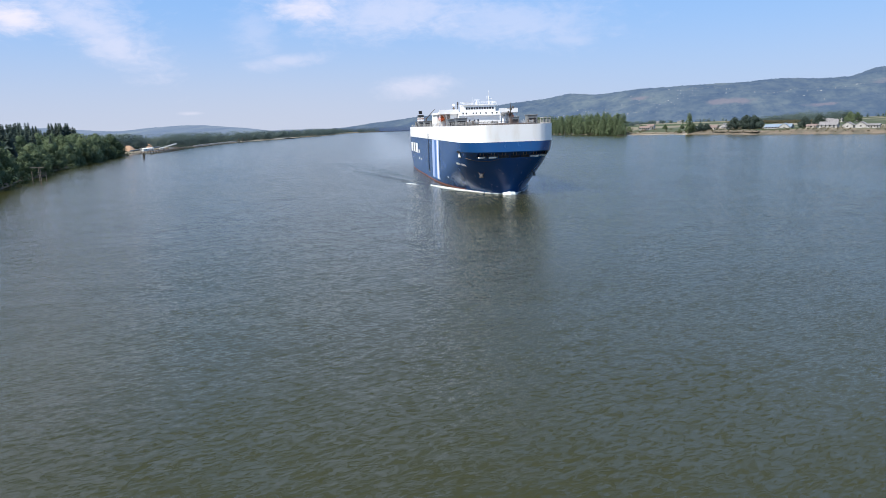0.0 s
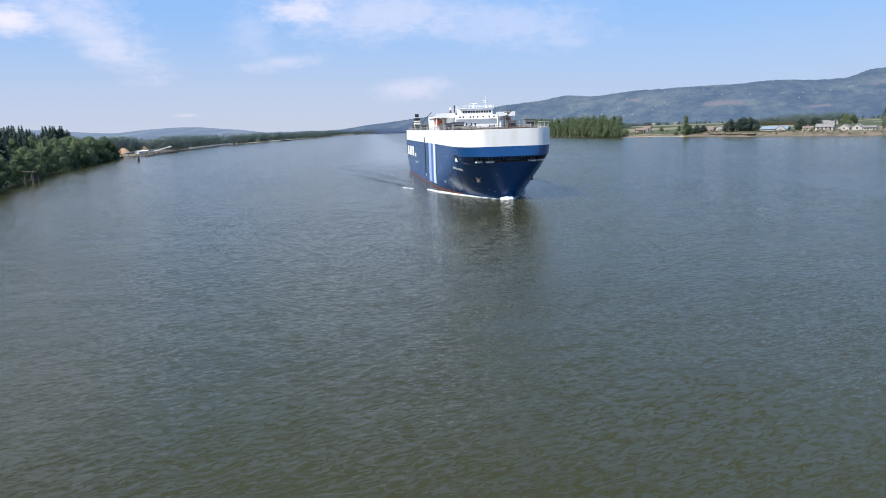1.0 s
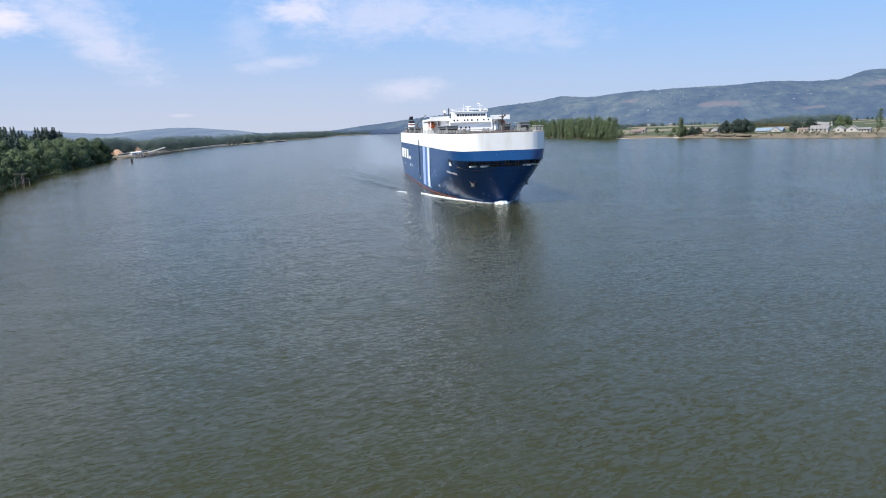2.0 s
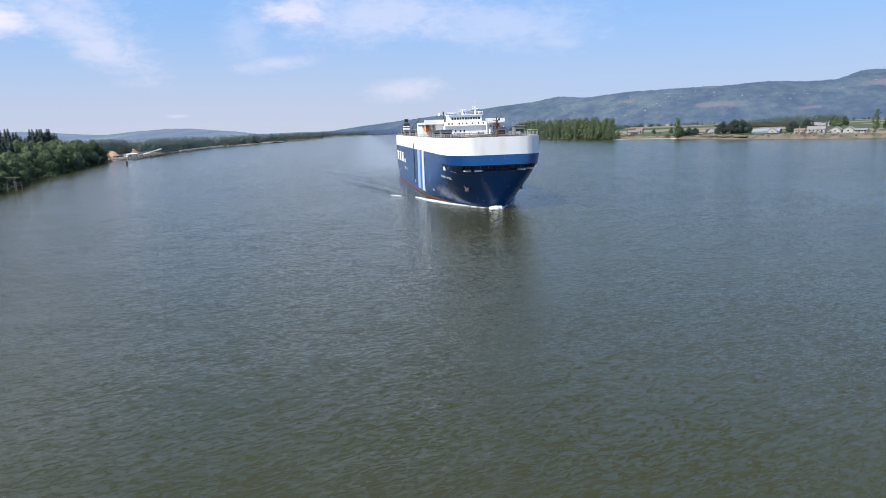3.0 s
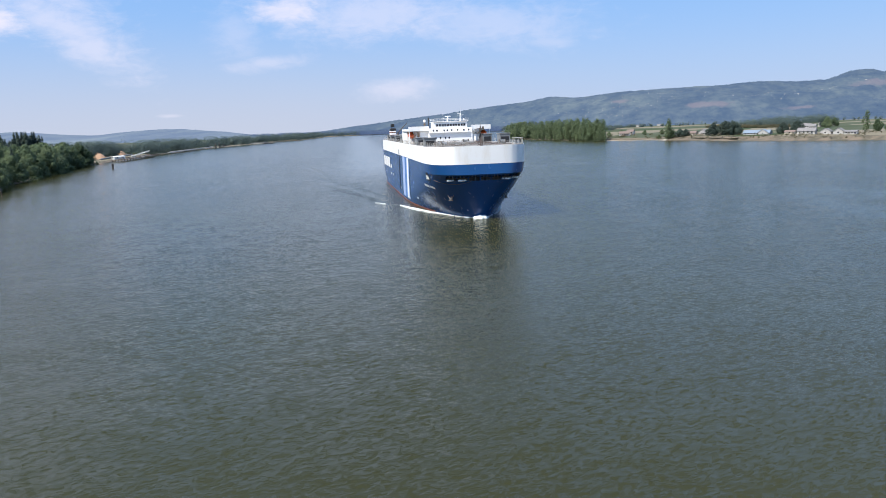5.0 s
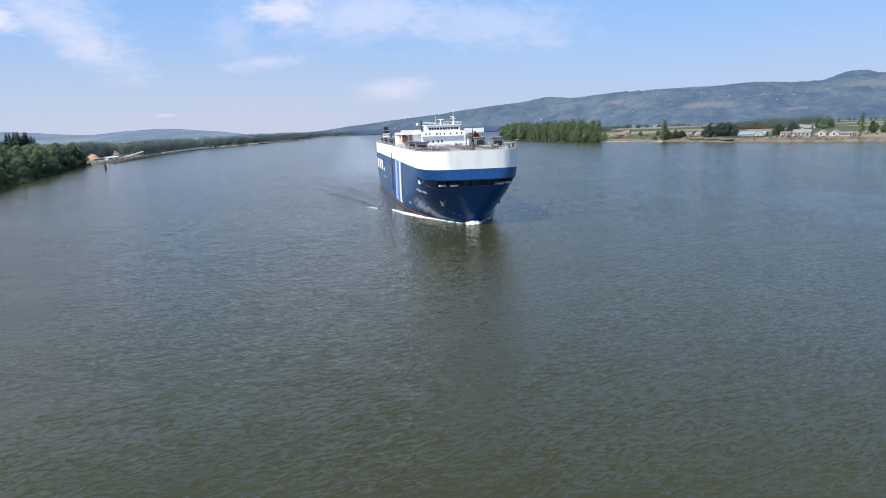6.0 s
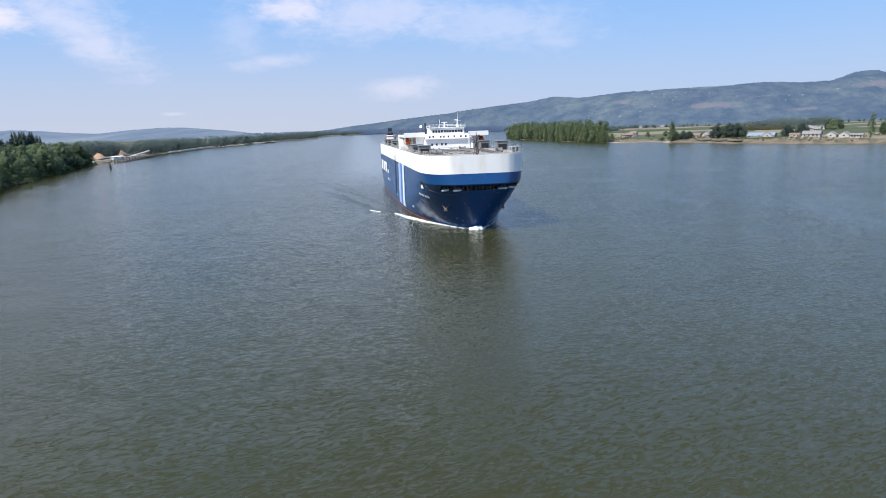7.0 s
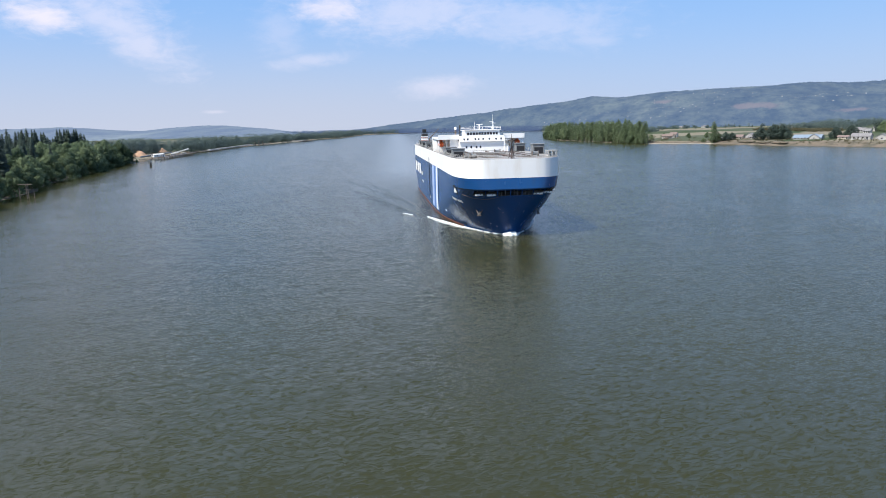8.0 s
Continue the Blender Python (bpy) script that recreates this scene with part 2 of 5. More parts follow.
M = dict(
    water=water_material(), foam=foam_material(),
    soil=material("bank_soil", (0.150, 0.118, 0.085), (0.070, 0.064, 0.042), 0.10, (0.20, 0.175, 0.125), 0.45, rough=0.95, space="World", bump=0.4, bump_scale=0.4),
    bed=material("river_bed", (0.10, 0.09, 0.06), None, 0.05, rough=0.9, space="World"),
    beach=material("beach_sand", (0.36, 0.31, 0.24), (0.24, 0.20, 0.15), 0.08, (0.42, 0.37, 0.29), 0.6, rough=0.95, space="World"),
    hull=material("blue_hull_paint", (0.006, 0.054, 0.175), (0.008, 0.061, 0.192), 0.05, (0.014, 0.056, 0.155), 0.3, rough=0.24, stretch=(1, 1, 0.4)),
    white=material("white_ship_paint", (0.87, 0.865, 0.85), (0.84, 0.835, 0.82), 0.06, (0.77, 0.735, 0.68), 0.25, rough=0.42, bump=0.012, bump_scale=0.3, stretch=(1, 1, 0.3)),
    boot=material("red_boot_paint", (0.24, 0.070, 0.050), (0.16, 0.06, 0.045), 0.3, (0.10, 0.08, 0.06), 1.2, rough=0.6),
    pale=material("pale_blue_paint", (0.36, 0.46, 0.70), (0.40, 0.50, 0.73), 0.2, rough=0.45),
    mid=material("mid_blue_paint", (0.06, 0.16, 0.42), (0.07, 0.18, 0.45), 0.2, rough=0.45),
    deck=material("grey_deck_paint", (0.30, 0.295, 0.285), (0.22, 0.215, 0.205), 0.12, (0.30, 0.20, 0.14), 0.6, rough=0.75),
    grey=material("grey_vent_paint", (0.20, 0.21, 0.215), (0.155, 0.165, 0.17), 0.4, (0.20, 0.15, 0.11), 1.5, rough=0.55),
    # near black: the barge hull, and shade drawn into recesses and vent mouths
    dark=material("dark_opening", (0.015, 0.016, 0.02), None, 0.5, rough=0.7),
    seam=material("dark_seam_paint", (0.012, 0.02, 0.045), None, 0.5, rough=0.5),
    steel=material("weathered_steel", (0.12, 0.11, 0.10), (0.17, 0.12, 0.09), 1.0, (0.06, 0.055, 0.05), 3.0, rough=0.6, metal=0.3),
    anchor=material("galled_anchor_iron", (0.115, 0.11, 0.105), (0.08, 0.07, 0.065), 1.0, (0.16, 0.15, 0.14), 3.0, rough=0.7),
    rust=material("rusty_mast_paint", (0.115, 0.085, 0.075), (0.085, 0.068, 0.062), 0.8, rough=0.7),
    orange=material("orange_lifeboat_shell", (0.75, 0.14, 0.035), (0.68, 0.12, 0.03), 0.6, rough=0.4),
    black=material("black_funnel_paint", (0.02, 0.02, 0.022), (0.03, 0.028, 0.027), 0.5, rough=0.5),
    pane=material("dark_window_glass", (0.012, 0.015, 0.02), None, 0.5, rough=0.08, spec=0.6),
    leaf=material("broadleaf_foliage", (0.118, 0.156, 0.080), (0.078, 0.118, 0.066), 0.14, (0.150, 0.184, 0.092), 0.22, rough=0.65, spread=0.75, island=0.08, spec=0.15, through_leaf=0.22),
    poplar=material("poplar_foliage", (0.138, 0.182, 0.096), (0.112, 0.154, 0.084), 0.2, (0.160, 0.200, 0.104), 1.5, rough=0.65, spread=0.3, island=0.35, spec=0.2, through_leaf=0.33),
    fir=material("fir_needles", (0.058, 0.082, 0.066), (0.042, 0.062, 0.054), 0.3, rough=0.75, spread=0.3, island=0.3, spec=0.15, through_leaf=0.15),
    bark=material("tree_bark", (0.13, 0.105, 0.08), (0.08, 0.065, 0.05), 0.8, rough=0.9),
    # blue-grey haze of the distance is mixed into this foliage colour
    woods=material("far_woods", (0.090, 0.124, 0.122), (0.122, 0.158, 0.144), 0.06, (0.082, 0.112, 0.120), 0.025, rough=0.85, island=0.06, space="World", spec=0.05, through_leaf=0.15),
    scrub=material("dry_scrub", (0.105, 0.100, 0.060), (0.115, 0.095, 0.062), 0.05, (0.080, 0.090, 0.050), 0.4, rough=0.85, island=0.5, space="World", spec=0.1, through_leaf=0.3),
    plank=material("grey_dock_timber", (0.20, 0.17, 0.135), (0.13, 0.11, 0.09), 0.5, (0.26, 0.22, 0.18), 2.0, rough=0.85),
    pile_sand=material("heaped_wood_chips", (0.40, 0.25, 0.155), (0.33, 0.205, 0.13), 0.15, (0.44, 0.30, 0.20), 1.0, rough=0.95, bump=0.2, bump_scale=1.0),
    siding=material("white_house_siding", (0.76, 0.75, 0.72), (0.66, 0.65, 0.62), 0.3, rough=0.7),
    wall_pale=material("weathered_white_siding", (0.42, 0.41, 0.39), (0.36, 0.35, 0.33), 0.3, (0.31, 0.29, 0.27), 1.5, rough=0.75),
    cream=material("cream_house_siding", (0.52, 0.46, 0.37), (0.46, 0.41, 0.33), 0.3, rough=0.7),
    roof_grey=material("grey_shingle_roof", (0.21, 0.20, 0.20), (0.16, 0.155, 0.15), 0.5, rough=0.85),
    roof_brown=material("brown_shingle_roof", (0.20, 0.15, 0.13), (0.15, 0.115, 0.10), 0.5, rough=0.85),
    roof_blue=material("blue_metal_roof", (0.22, 0.28, 0.34), (0.26, 0.31, 0.37), 0.3, rough=0.4, metal=0.2),
)


def field_material():
    """Pasture, ploughed strips and dry grass, strip by strip along the valley, over darker turf."""
    m = bpy.data.materials.new("valley_fields")
    m.use_nodes = True
    n = Nodes(m.node_tree)
    n.t.nodes.clear()
    pos = n.add("ShaderNodeNewGeometry").outputs["Position"]
    turned = n.add("ShaderNodeVectorRotate", {"Vector": pos, "Angle": radians(-34)}, rotation_type="Z_AXIS").outputs[0]
    cut = n.add("ShaderNodeVectorMath", {0: turned, 1: (0.0035, 0.0085, 0.0)}, operation="MULTIPLY").outputs[0]
    cells = n.add("ShaderNodeTexVoronoi", {"Vector": cut, "Scale": 1.0, "Randomness": 0.8}, distance="CHEBYCHEV").outputs["Color"]
    pick = n.add("ShaderNodeSeparateXYZ", {0: cells}).outputs[0]
    grass = n.mix(n.band(n.noise(pos, 0.02, 5.0), 0.3, 0.7), (0.066, 0.082, 0.050), (0.090, 0.100, 0.066))
    tan = n.mix(n.noise(pos, 0.03, 4.0), (0.25, 0.22, 0.165), (0.19, 0.165, 0.12))
    colour = n.mix(n.band(pick, 0.54, 0.57), grass, tan)
    colour = n.mix(n.band(n.math("ABSOLUTE", n.math("SUBTRACT", pick, 0.3)), 0.1, 0.08), colour, (0.048, 0.070, 0.034))
    colour = n.mix(n.math("MULTIPLY", n.noise(pos, 0.4, 4.0), 0.4), colour, (0.05, 0.06, 0.03))
    b = n.add("ShaderNodeBsdfPrincipled", {"Base Color": colour, "Roughness": 0.95, "Specular IOR Level": 0.1})
    n.t.links.new(b.outputs[0], n.add("ShaderNodeOutputMaterial").inputs[0])
    return m


# Bare logged patches on the long hillside: bearing, height, half width (degrees), half height (metres)
CLEARINGS = [(30.4, 76.0, 2.1, 11.0), (41.5, 142.0, 1.5, 20.0), (23.6, 108.0, 0.8, 8.0), (36.8, 52.0, 0.9, 6.0)]


def hill_material(name, haze_glow, tint):
    """Hillside of firs, paler broadleaf woods and bare logged patches, with far haze added as a blue glow."""
    m = bpy.data.materials.new(name)
    m.use_nodes = True
    n = Nodes(m.node_tree)
    n.t.nodes.clear()
    pos = n.add("ShaderNodeNewGeometry").outputs["Position"]
    low = n.add("ShaderNodeVectorRotate", {"Vector": pos, "Angle": radians(30)}, rotation_type="Z_AXIS").outputs[0]
    low = n.add("ShaderNodeVectorMath", {0: low, 1: (0.8, 0.16, 1.4)}, operation="MULTIPLY").outputs[0]
    woods = n.mix(n.band(n.noise(low, 0.016, 7.0, 0.75), 0.36, 0.64), (0.010, 0.020, 0.017), (0.052, 0.064, 0.044))
    woods = n.mix(n.band(n.noise(low, 0.0055, 4.0), 0.52, 0.70), woods, (0.082, 0.094, 0.062))
    woods = n.mix(n.math("MULTIPLY", n.band(n.noise(low, 0.07, 5.0, 0.7), 0.46, 0.62), 0.6), woods, (0.012, 0.022, 0.018))
    xyz = n.add("ShaderNodeSeparateXYZ", {0: pos}).outputs
    bearing = n.math("MULTIPLY", n.math("ARCTAN2", n.math("ADD", xyz[0], 46.0), n.math("ADD", xyz[1], 206.0)), 57.2958)
    ragged = n.math("MULTIPLY", n.math("SUBTRACT", n.noise(low, 0.018, 6.0, 0.7), 0.5), 3.6)
    for a0, z0, ra, rz in CLEARINGS:
        u = n.math("DIVIDE", n.math("SUBTRACT", bearing, a0), ra)
        v = n.math("DIVIDE", n.math("SUBTRACT", xyz[2], z0), rz)
        r = n.math("ADD", n.math("SQRT", n.math("ADD", n.math("MULTIPLY", u, u), n.math("MULTIPLY", v, v))), ragged)
        woods = n.mix(n.math("MULTIPLY", n.band(r, 1.25, 0.45), 0.62), woods, (0.118, 0.088, 0.064))
    # air haze is put in as a faint blue emission over the woods
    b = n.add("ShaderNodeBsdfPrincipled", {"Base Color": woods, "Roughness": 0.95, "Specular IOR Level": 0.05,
                                           "Emission Color": (*tint, 1), "Emission Strength": haze_glow})
    n.t.links.new(b.outputs[0], n.add("ShaderNodeOutputMaterial").inputs[0])
    return m


M["field"] = field_material()
M["hill"], M["far_hill"] = hill_material("hazed_wooded_hillside", 0.185, (0.32, 0.48, 0.96)), hill_material("hazed_distant_hillside", 0.30, (0.40, 0.53, 0.90))


# ---- mesh helpers ----
def used_only(verts, faces):
    """Drops the points that no face uses."""
    keep = sorted({i for f in faces for i in f})
    at = {k: i for i, k in enumerate(keep)}
    return [verts[k] for k in keep], [tuple(at[i] for i in f) for f in faces]


def mesh_of(name, verts, faces, mats, smooth=False, index=None, normals=None):
    me = bpy.data.meshes.new(name)
    me.from_pydata([tuple(v) for v in verts], [], [tuple(f) for f in faces])
    for mt in mats if isinstance(mats, (list, tuple)) else [mats]:
        me.materials.append(mt)
    if index is not None:
        me.polygons.foreach_set("material_index", index)
    if smooth:
        me.polygons.foreach_set("use_smooth", [True] * len(me.polygons))
    me.update()
    if normals:
        me.normals_split_custom_set_from_vertices(normals)
    return me


def part(name, data, mat, parent, label="", smooth=False, at=None):
    """Links a bmesh, a (verts, faces) pair or a mesh as one object under a thing or part."""
    if isinstance(data, bmesh.types.BMesh):
        me = bpy.data.meshes.new(name)
        data.to_mesh(me)
        data.free()
        me.materials.append(mat)
        if smooth:
            me.polygons.foreach_set("use_smooth", [True] * len(me.polygons))
    elif isinstance(data, tuple):
        me = mesh_of(name, data[0], data[1], mat, smooth)
    else:
        me = data
    ob = new(name, me)
    ob.parent = parent
    if at is not None:
        ob.matrix_basis = at
    return tagged(ob, label=label)


def thing(name, label, category, m=None, group="", kind=""):
    ob = new(name)
    ob.empty_display_size = 1.0
    if m is not None:
        ob.matrix_basis = m
    return tagged(ob, label=label, category=category, group=group, kind=kind)


def box(bm, x0, x1, y0, y1, z0, z1, bevel=0.0):
    ret = bmesh.ops.create_cube(bm, size=1.0, matrix=Matrix.Translation(((x0 + x1) / 2, (y0 + y1) / 2, (z0 + z1) / 2)) @ Matrix.Diagonal((x1 - x0, y1 - y0, z1 - z0, 1)))
    if bevel:
        edges = list({e for v in ret["verts"] for e in v.link_edges})
        bmesh.ops.bevel(bm, geom=edges, offset=bevel, segments=2, affect="EDGES", profile=0.6)
    return bm


def boxed(*dims, bevel=0.0):
    return box(bmesh.new(), *dims, bevel=bevel)


def rod(bm, a, b, r0, r1=None, sides=6):
    a, b = Vector(a), Vector(b)
    d = b - a
    m = Matrix.Translation((a + b) / 2) @ d.to_track_quat("Z", "Y").to_matrix().to_4x4()
    bmesh.ops.create_cone(bm, cap_ends=True, segments=sides, radius1=r0, radius2=r0 if r1 is None else r1, depth=d.length, matrix=m)
    return bm


def rods(*items, sides=6):
    bm = bmesh.new()
    for it in items:
        rod(bm, *it, sides=sides)
    return bm


def curve_at(table, v):
    return float(np.interp(v, [a for a, _ in table], [b for _, b in table]))


# ---- the river valley ----
LEFT_SHORE = [(-2500, -150), (-400, -190), (130, -214), (200, -226), (300, -254), (400, -275), (520, -291), (640, -303), (900, -307), (1120, -307),
              (1360, -282), (1600, -234), (1890, -198), (2050, -140), (2900, -60), (3350, 235), (4500, 560), (5200, 700)]
RIGHT_SHORE = [(-2500, 1500), (-400, 820), (413, 509), (485, 457), (550, 428), (640, 402), (700, 390), (735, 342), (864, 325), (1054, 312), (1257, 334), (1600, 420),
               (2000, 540), (3000, 740), (4500, 980), (5200, 1100)]


def wobble(y, k):
    return 2.2 * math.sin(y * 0.061 + k) + 1.4 * math.sin(y * 0.17 + 2 * k) + 3.0 * math.sin(y * 0.019 + k)


def shore_left(y):
    return curve_at(LEFT_SHORE, y) + wobble(y, 0.4)


def shore_right(y):
    return curve_at(RIGHT_SHORE, y) + wobble(y, 2.1)


LEFT_RISE = [(0, -0.15), (2, 0.35), (6, 1.3), (14, 2.0), (60, 3.0), (300, 5.0), (5000, 8.0)]
RIGHT_RISE = [(0, -0.15), (3, 0.6), (8, 1.7), (16, 4.2), (22, 5.0), (60, 5.6), (150, 6.6), (600, 8.0), (5000, 9.0)]


def land_z(x, y):
    """The height of the ground."""
    if x < shore_left(y):
        return curve_at(LEFT_RISE, shore_left(y) - x)
    if x > shore_right(y):
        return curve_at(RIGHT_RISE, x - shore_right(y)) - (2.2 * max(0.0, min(1.0, (y - 660) / 40)) if x - shore_right(y) < 60 else 0)
    return -4.0


def build_ground():
    ys = [-2500, -1500, -800, -400, -200] + list(range(-100, 1500, 12)) + list(range(1500, 2600, 40)) + list(range(2600, 5201, 130))
    inland = [4200, 3000, 2000, 1300, 800, 500, 300, 180, 120, 80, 55, 38, 26, 20, 16, 12, 9, 6.5, 4.5, 3, 2, 1, 0]
    verts, faces, index = [], [], []
    for y in ys:
        xl, xr = shore_left(y), shore_right(y)
        row = []
        for d in inland:
            row.append((xl - d, y, curve_at(LEFT_RISE, d) + (0.5 * noise.noise((d * 0.08, y * 0.05, 1.0)) if d > 1.5 else 0)))
        for f, z in ((0.01, -1.0), (0.06, -4.0), (0.5, -5.0), (0.94, -4.0), (0.99, -1.0)):
            row.append((xl + (xr - xl) * f, y, z))
        for d in reversed(inland):
            rough = 0.9 if 2 < d < 20 else 0.5
            soft = 2.2 * max(0.0, min(1.0, (y - 660) / 40)) * min(1, d / 12) if d < 60 else 0
            row.append((xr + d, y, curve_at(RIGHT_RISE, d) - soft + (rough * noise.noise((d * 0.12, y * 0.07, 5.0)) if d > 1.5 else 0)))
        verts += row
    w = 2 * len(inland) + 5
    for j in range(len(ys) - 1):
        for i in range(w - 1):
            a = j * w + i
            faces.append((a, a + 1, a + w + 1, a + w))
            if i < len(inland) - 1:
                index.append((3 if 930 < ys[j] < 1900 and inland[i + 1] < 8 else 2) if inland[i + 1] < 8 else 0)
            elif i < len(inland) + 4:
                index.append(1)
            else:
                d = list(reversed(inland))[min(i - len(inland) - 4, len(inland) - 1)]
                index.append((3 if 650 < ys[j] < 1300 and d < 9 else 2) if d < 21 else 0)
    me = mesh_of("ground", verts, faces, [M["field"], M["bed"], M["soil"], M["beach"]], True, index)
    tagged(new("ground", me), label="flat river valley with fields, grass and brown soil banks", category="ground", kind="structure")


def build_water():
    xs = [-700, -350, -200, -100, 0, 100, 200, 300, 500, 900, 1600]
    ys = [-2500, -1000, -400, -200, 0, 200, 500, 1000, 2000, 3500, 5200]
    verts = [(x, y, 0.0) for y in ys for x in xs]
    w = len(xs)
    faces = [(j * w + i, j * w + i + 1, (j + 1) * w + i + 1, (j + 1) * w + i) for j in range(len(ys) - 1) for i in range(w - 1)]
    tagged(new("water", mesh_of("water", verts, faces, M["water"])), label="wide murky green river rippled by wind", category="water", kind="structure")


# Skylines of the far hills: bearing from the river axis (degrees) and height in metres at 3.6 km
RIGHT_RIDGE = [(-4, 0), (-2.6, 8), (-1.2, 16), (0.5, 28), (2.3, 44), (5.1, 64), (10, 92), (14.5, 122), (16.4, 129), (18.2, 150), (20.9, 147), (23.6, 168), (27.8, 180), (30.3, 186), (33.1, 187),
               (35.7, 180), (38.2, 172), (39.2, 190), (39.9, 201), (41.1, 200), (41.6, 188), (44, 176), (48, 165), (56, 120), (66, 60), (76, 0)]
LEFT_RIDGE = [(-70, 30), (-50, 50), (-40, 58), (-26, 60), (-22.7, 69), (-21, 60), (-19.5, 49), (-17.4, 40), (-15.4, 52), (-12.6, 57), (-11, 53), (-8.5, 38), (-6.7, 23), (-5.2, 8), (-3, 0)]


def build_hills(name, ridge, foot, r2, label, seed, mat):
    """Slopes that rise from a foot line (bearing, distance) to the skyline, and fall away behind it."""
    cx, cy = -46.0, -206.0
    a0, a1 = ridge[0][0], ridge[-1][0]
    na = int((a1 - a0) / 0.22)
    steps = [k / 16 for k in range(17)] + [1 + k / 5 for k in range(1, 6)]
    verts, faces = [], []
    for f in steps:
        for i in range(na + 1):
            a = a0 + (a1 - a0) * i / na
            r0 = curve_at(foot, a)
            r1 = max(3600.0, r0 + 420.0)
            h = curve_at(ridge, a) * r1 / 3600.0
            r = r0 + (r1 - r0) * f if f <= 1 else r1 + (r2 - r1) * (f - 1)
            lift = f ** 0.8 * (1 - 0.05 * math.sin(f * math.pi * 2.2 + a * 0.25)) if f <= 1 else 1 - 0.55 * (f - 1)
            x, y = cx + r * math.sin(radians(a)), cy + r * math.cos(radians(a))
            bumps = noise.fractal((x * 0.004, y * 0.004, seed), 1.0, 2.1, 4) * 0.14 * h * math.sin(min(f, 1) * math.pi * 0.85 + 0.2)
            verts.append((x, y, 2.0 + h * lift + bumps + (1.5 * noise.noise((a * 2.1, r * 0.02, seed)) if h > 10 else 0)))
    w = na + 1
    for k in range(len(steps) - 1):
        for i in range(na):
            p = k * w + i
            faces.append((p, p + 1, p + w + 1, p + w))
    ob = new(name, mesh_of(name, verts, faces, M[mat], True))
    tagged(ob, label=label, category="hills", kind="structure")
    return verts, w


build_ground()
build_water()
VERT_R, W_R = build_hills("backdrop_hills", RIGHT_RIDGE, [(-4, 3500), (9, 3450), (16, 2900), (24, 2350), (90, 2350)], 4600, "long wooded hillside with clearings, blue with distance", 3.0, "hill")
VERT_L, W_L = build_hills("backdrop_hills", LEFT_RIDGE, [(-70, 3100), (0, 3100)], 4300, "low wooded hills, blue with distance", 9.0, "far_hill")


# ---- the ship ----
BEAM = 15.65
DECK_Z = 22.3
STEM = [(-3, 1.4), (0, 0), (4, -2.0), (9, -4.6), (14, -7.0), (17, -6.4), (22.3, -6.4)]
RUN = [(-3, 78), (0, 75), (4, 59), (9, 39), (14, 30), (17, 26), (22.3, 26)]
FULL = [(0, 0.62), (5, 0.56), (9, 0.50), (14, 0.22), (17, 0.18), (22.3, 0.18)]
SHAPE = [(0, 2.2), (9, 3.1), (14, 3.0), (22.3, 3.0)]


def half(y, z):
    """Half the hull's breadth."""
    s = min(max((y - curve_at(STEM, z)) / curve_at(RUN, z), 0.0), 1.0)
    h = BEAM * (1 - (1 - s) ** curve_at(SHAPE, z)) ** curve_at(FULL, z)
    if y > 140:
        h *= 1 - 0.08 * ((y - 140) / 36) ** 2 * max(0.0, 1 - z / 9)
    return h


BOW_COLS = 48


def ring(z):
    """One side of the hull at height z, from the stem to the middle of the transom."""
    y0, run = curve_at(STEM, z), curve_at(RUN, z)
    pts = [(half(y0 + run * (i / BOW_COLS) ** 2, z) if i else 0.0, y0 + run * (i / BOW_COLS) ** 2) for i in range(BOW_COLS + 1)]
    pts += [(half(y, z), y) for y in (y0 + run + (150 - y0 - run) * k / 5 for k in range(1, 6))]
    pts += [(half(y, z), y) for y in (158, 165, 171, 174.5)]
    pts += [(half(176, z) - 1.6, 176), (0, 176.2)]
    return pts


def shell(levels, keep=None, offset=0.0):
    """The hull's skin between heights, both sides. keep(column) says which columns stay."""
    verts, faces = [], []
    for side in (-1, 1):
        base = len(verts)
        w = 0
        for z in levels:
            r = ring(z)
            w = len(r)
            verts += [(side * (x + (offset if x > 0 else 0)), y - (offset if x < 9 and y < 20 else 0), z) for x, y in r]
        for k in range(len(levels) - 1):
            for i in range(w - 1):
                if keep and not keep(i, side):
                    continue
                a = base + k * w + i
                f = (a, a + 1, a + w + 1, a + w)
                faces.append(f if side > 0 else f[::-1])
    return used_only(verts, faces)


def patch(y0, y1, z0, z1, off=0.12, side=-1, ny=4, nz=8):
    """A painted or bolted patch that follows the hull's side."""
    verts = [(side * (half(y0 + (y1 - y0) * i / ny, z0 + (z1 - z0) * k / nz) + off), y0 + (y1 - y0) * i / ny, z0 + (z1 - z0) * k / nz) for k in range(nz + 1) for i in range(ny + 1)]
    faces = [(k * (ny + 1) + i, k * (ny + 1) + i + 1, (k + 1) * (ny + 1) + i + 1, (k + 1) * (ny + 1) + i) for k in range(nz) for i in range(ny)]
    return verts, faces


def bow_y(x, z):
    """Where the bow's outline at height z has the half breadth x."""
    s = 1 - (1 - (abs(x) / BEAM) ** (1 / curve_at(FULL, z))) ** (1 / curve_at(SHAPE, z))
    return curve_at(STEM, z) + curve_at(RUN, z) * s


# mooring ports across the bow, from starboard to port
PORTS = [(-11.0, -8.2), (-7.95, -4.9), (-4.6, -1.3), (-0.95, 2.0), (2.3, 5.2), (5.5, 8.7), (9.0, 12.3)]


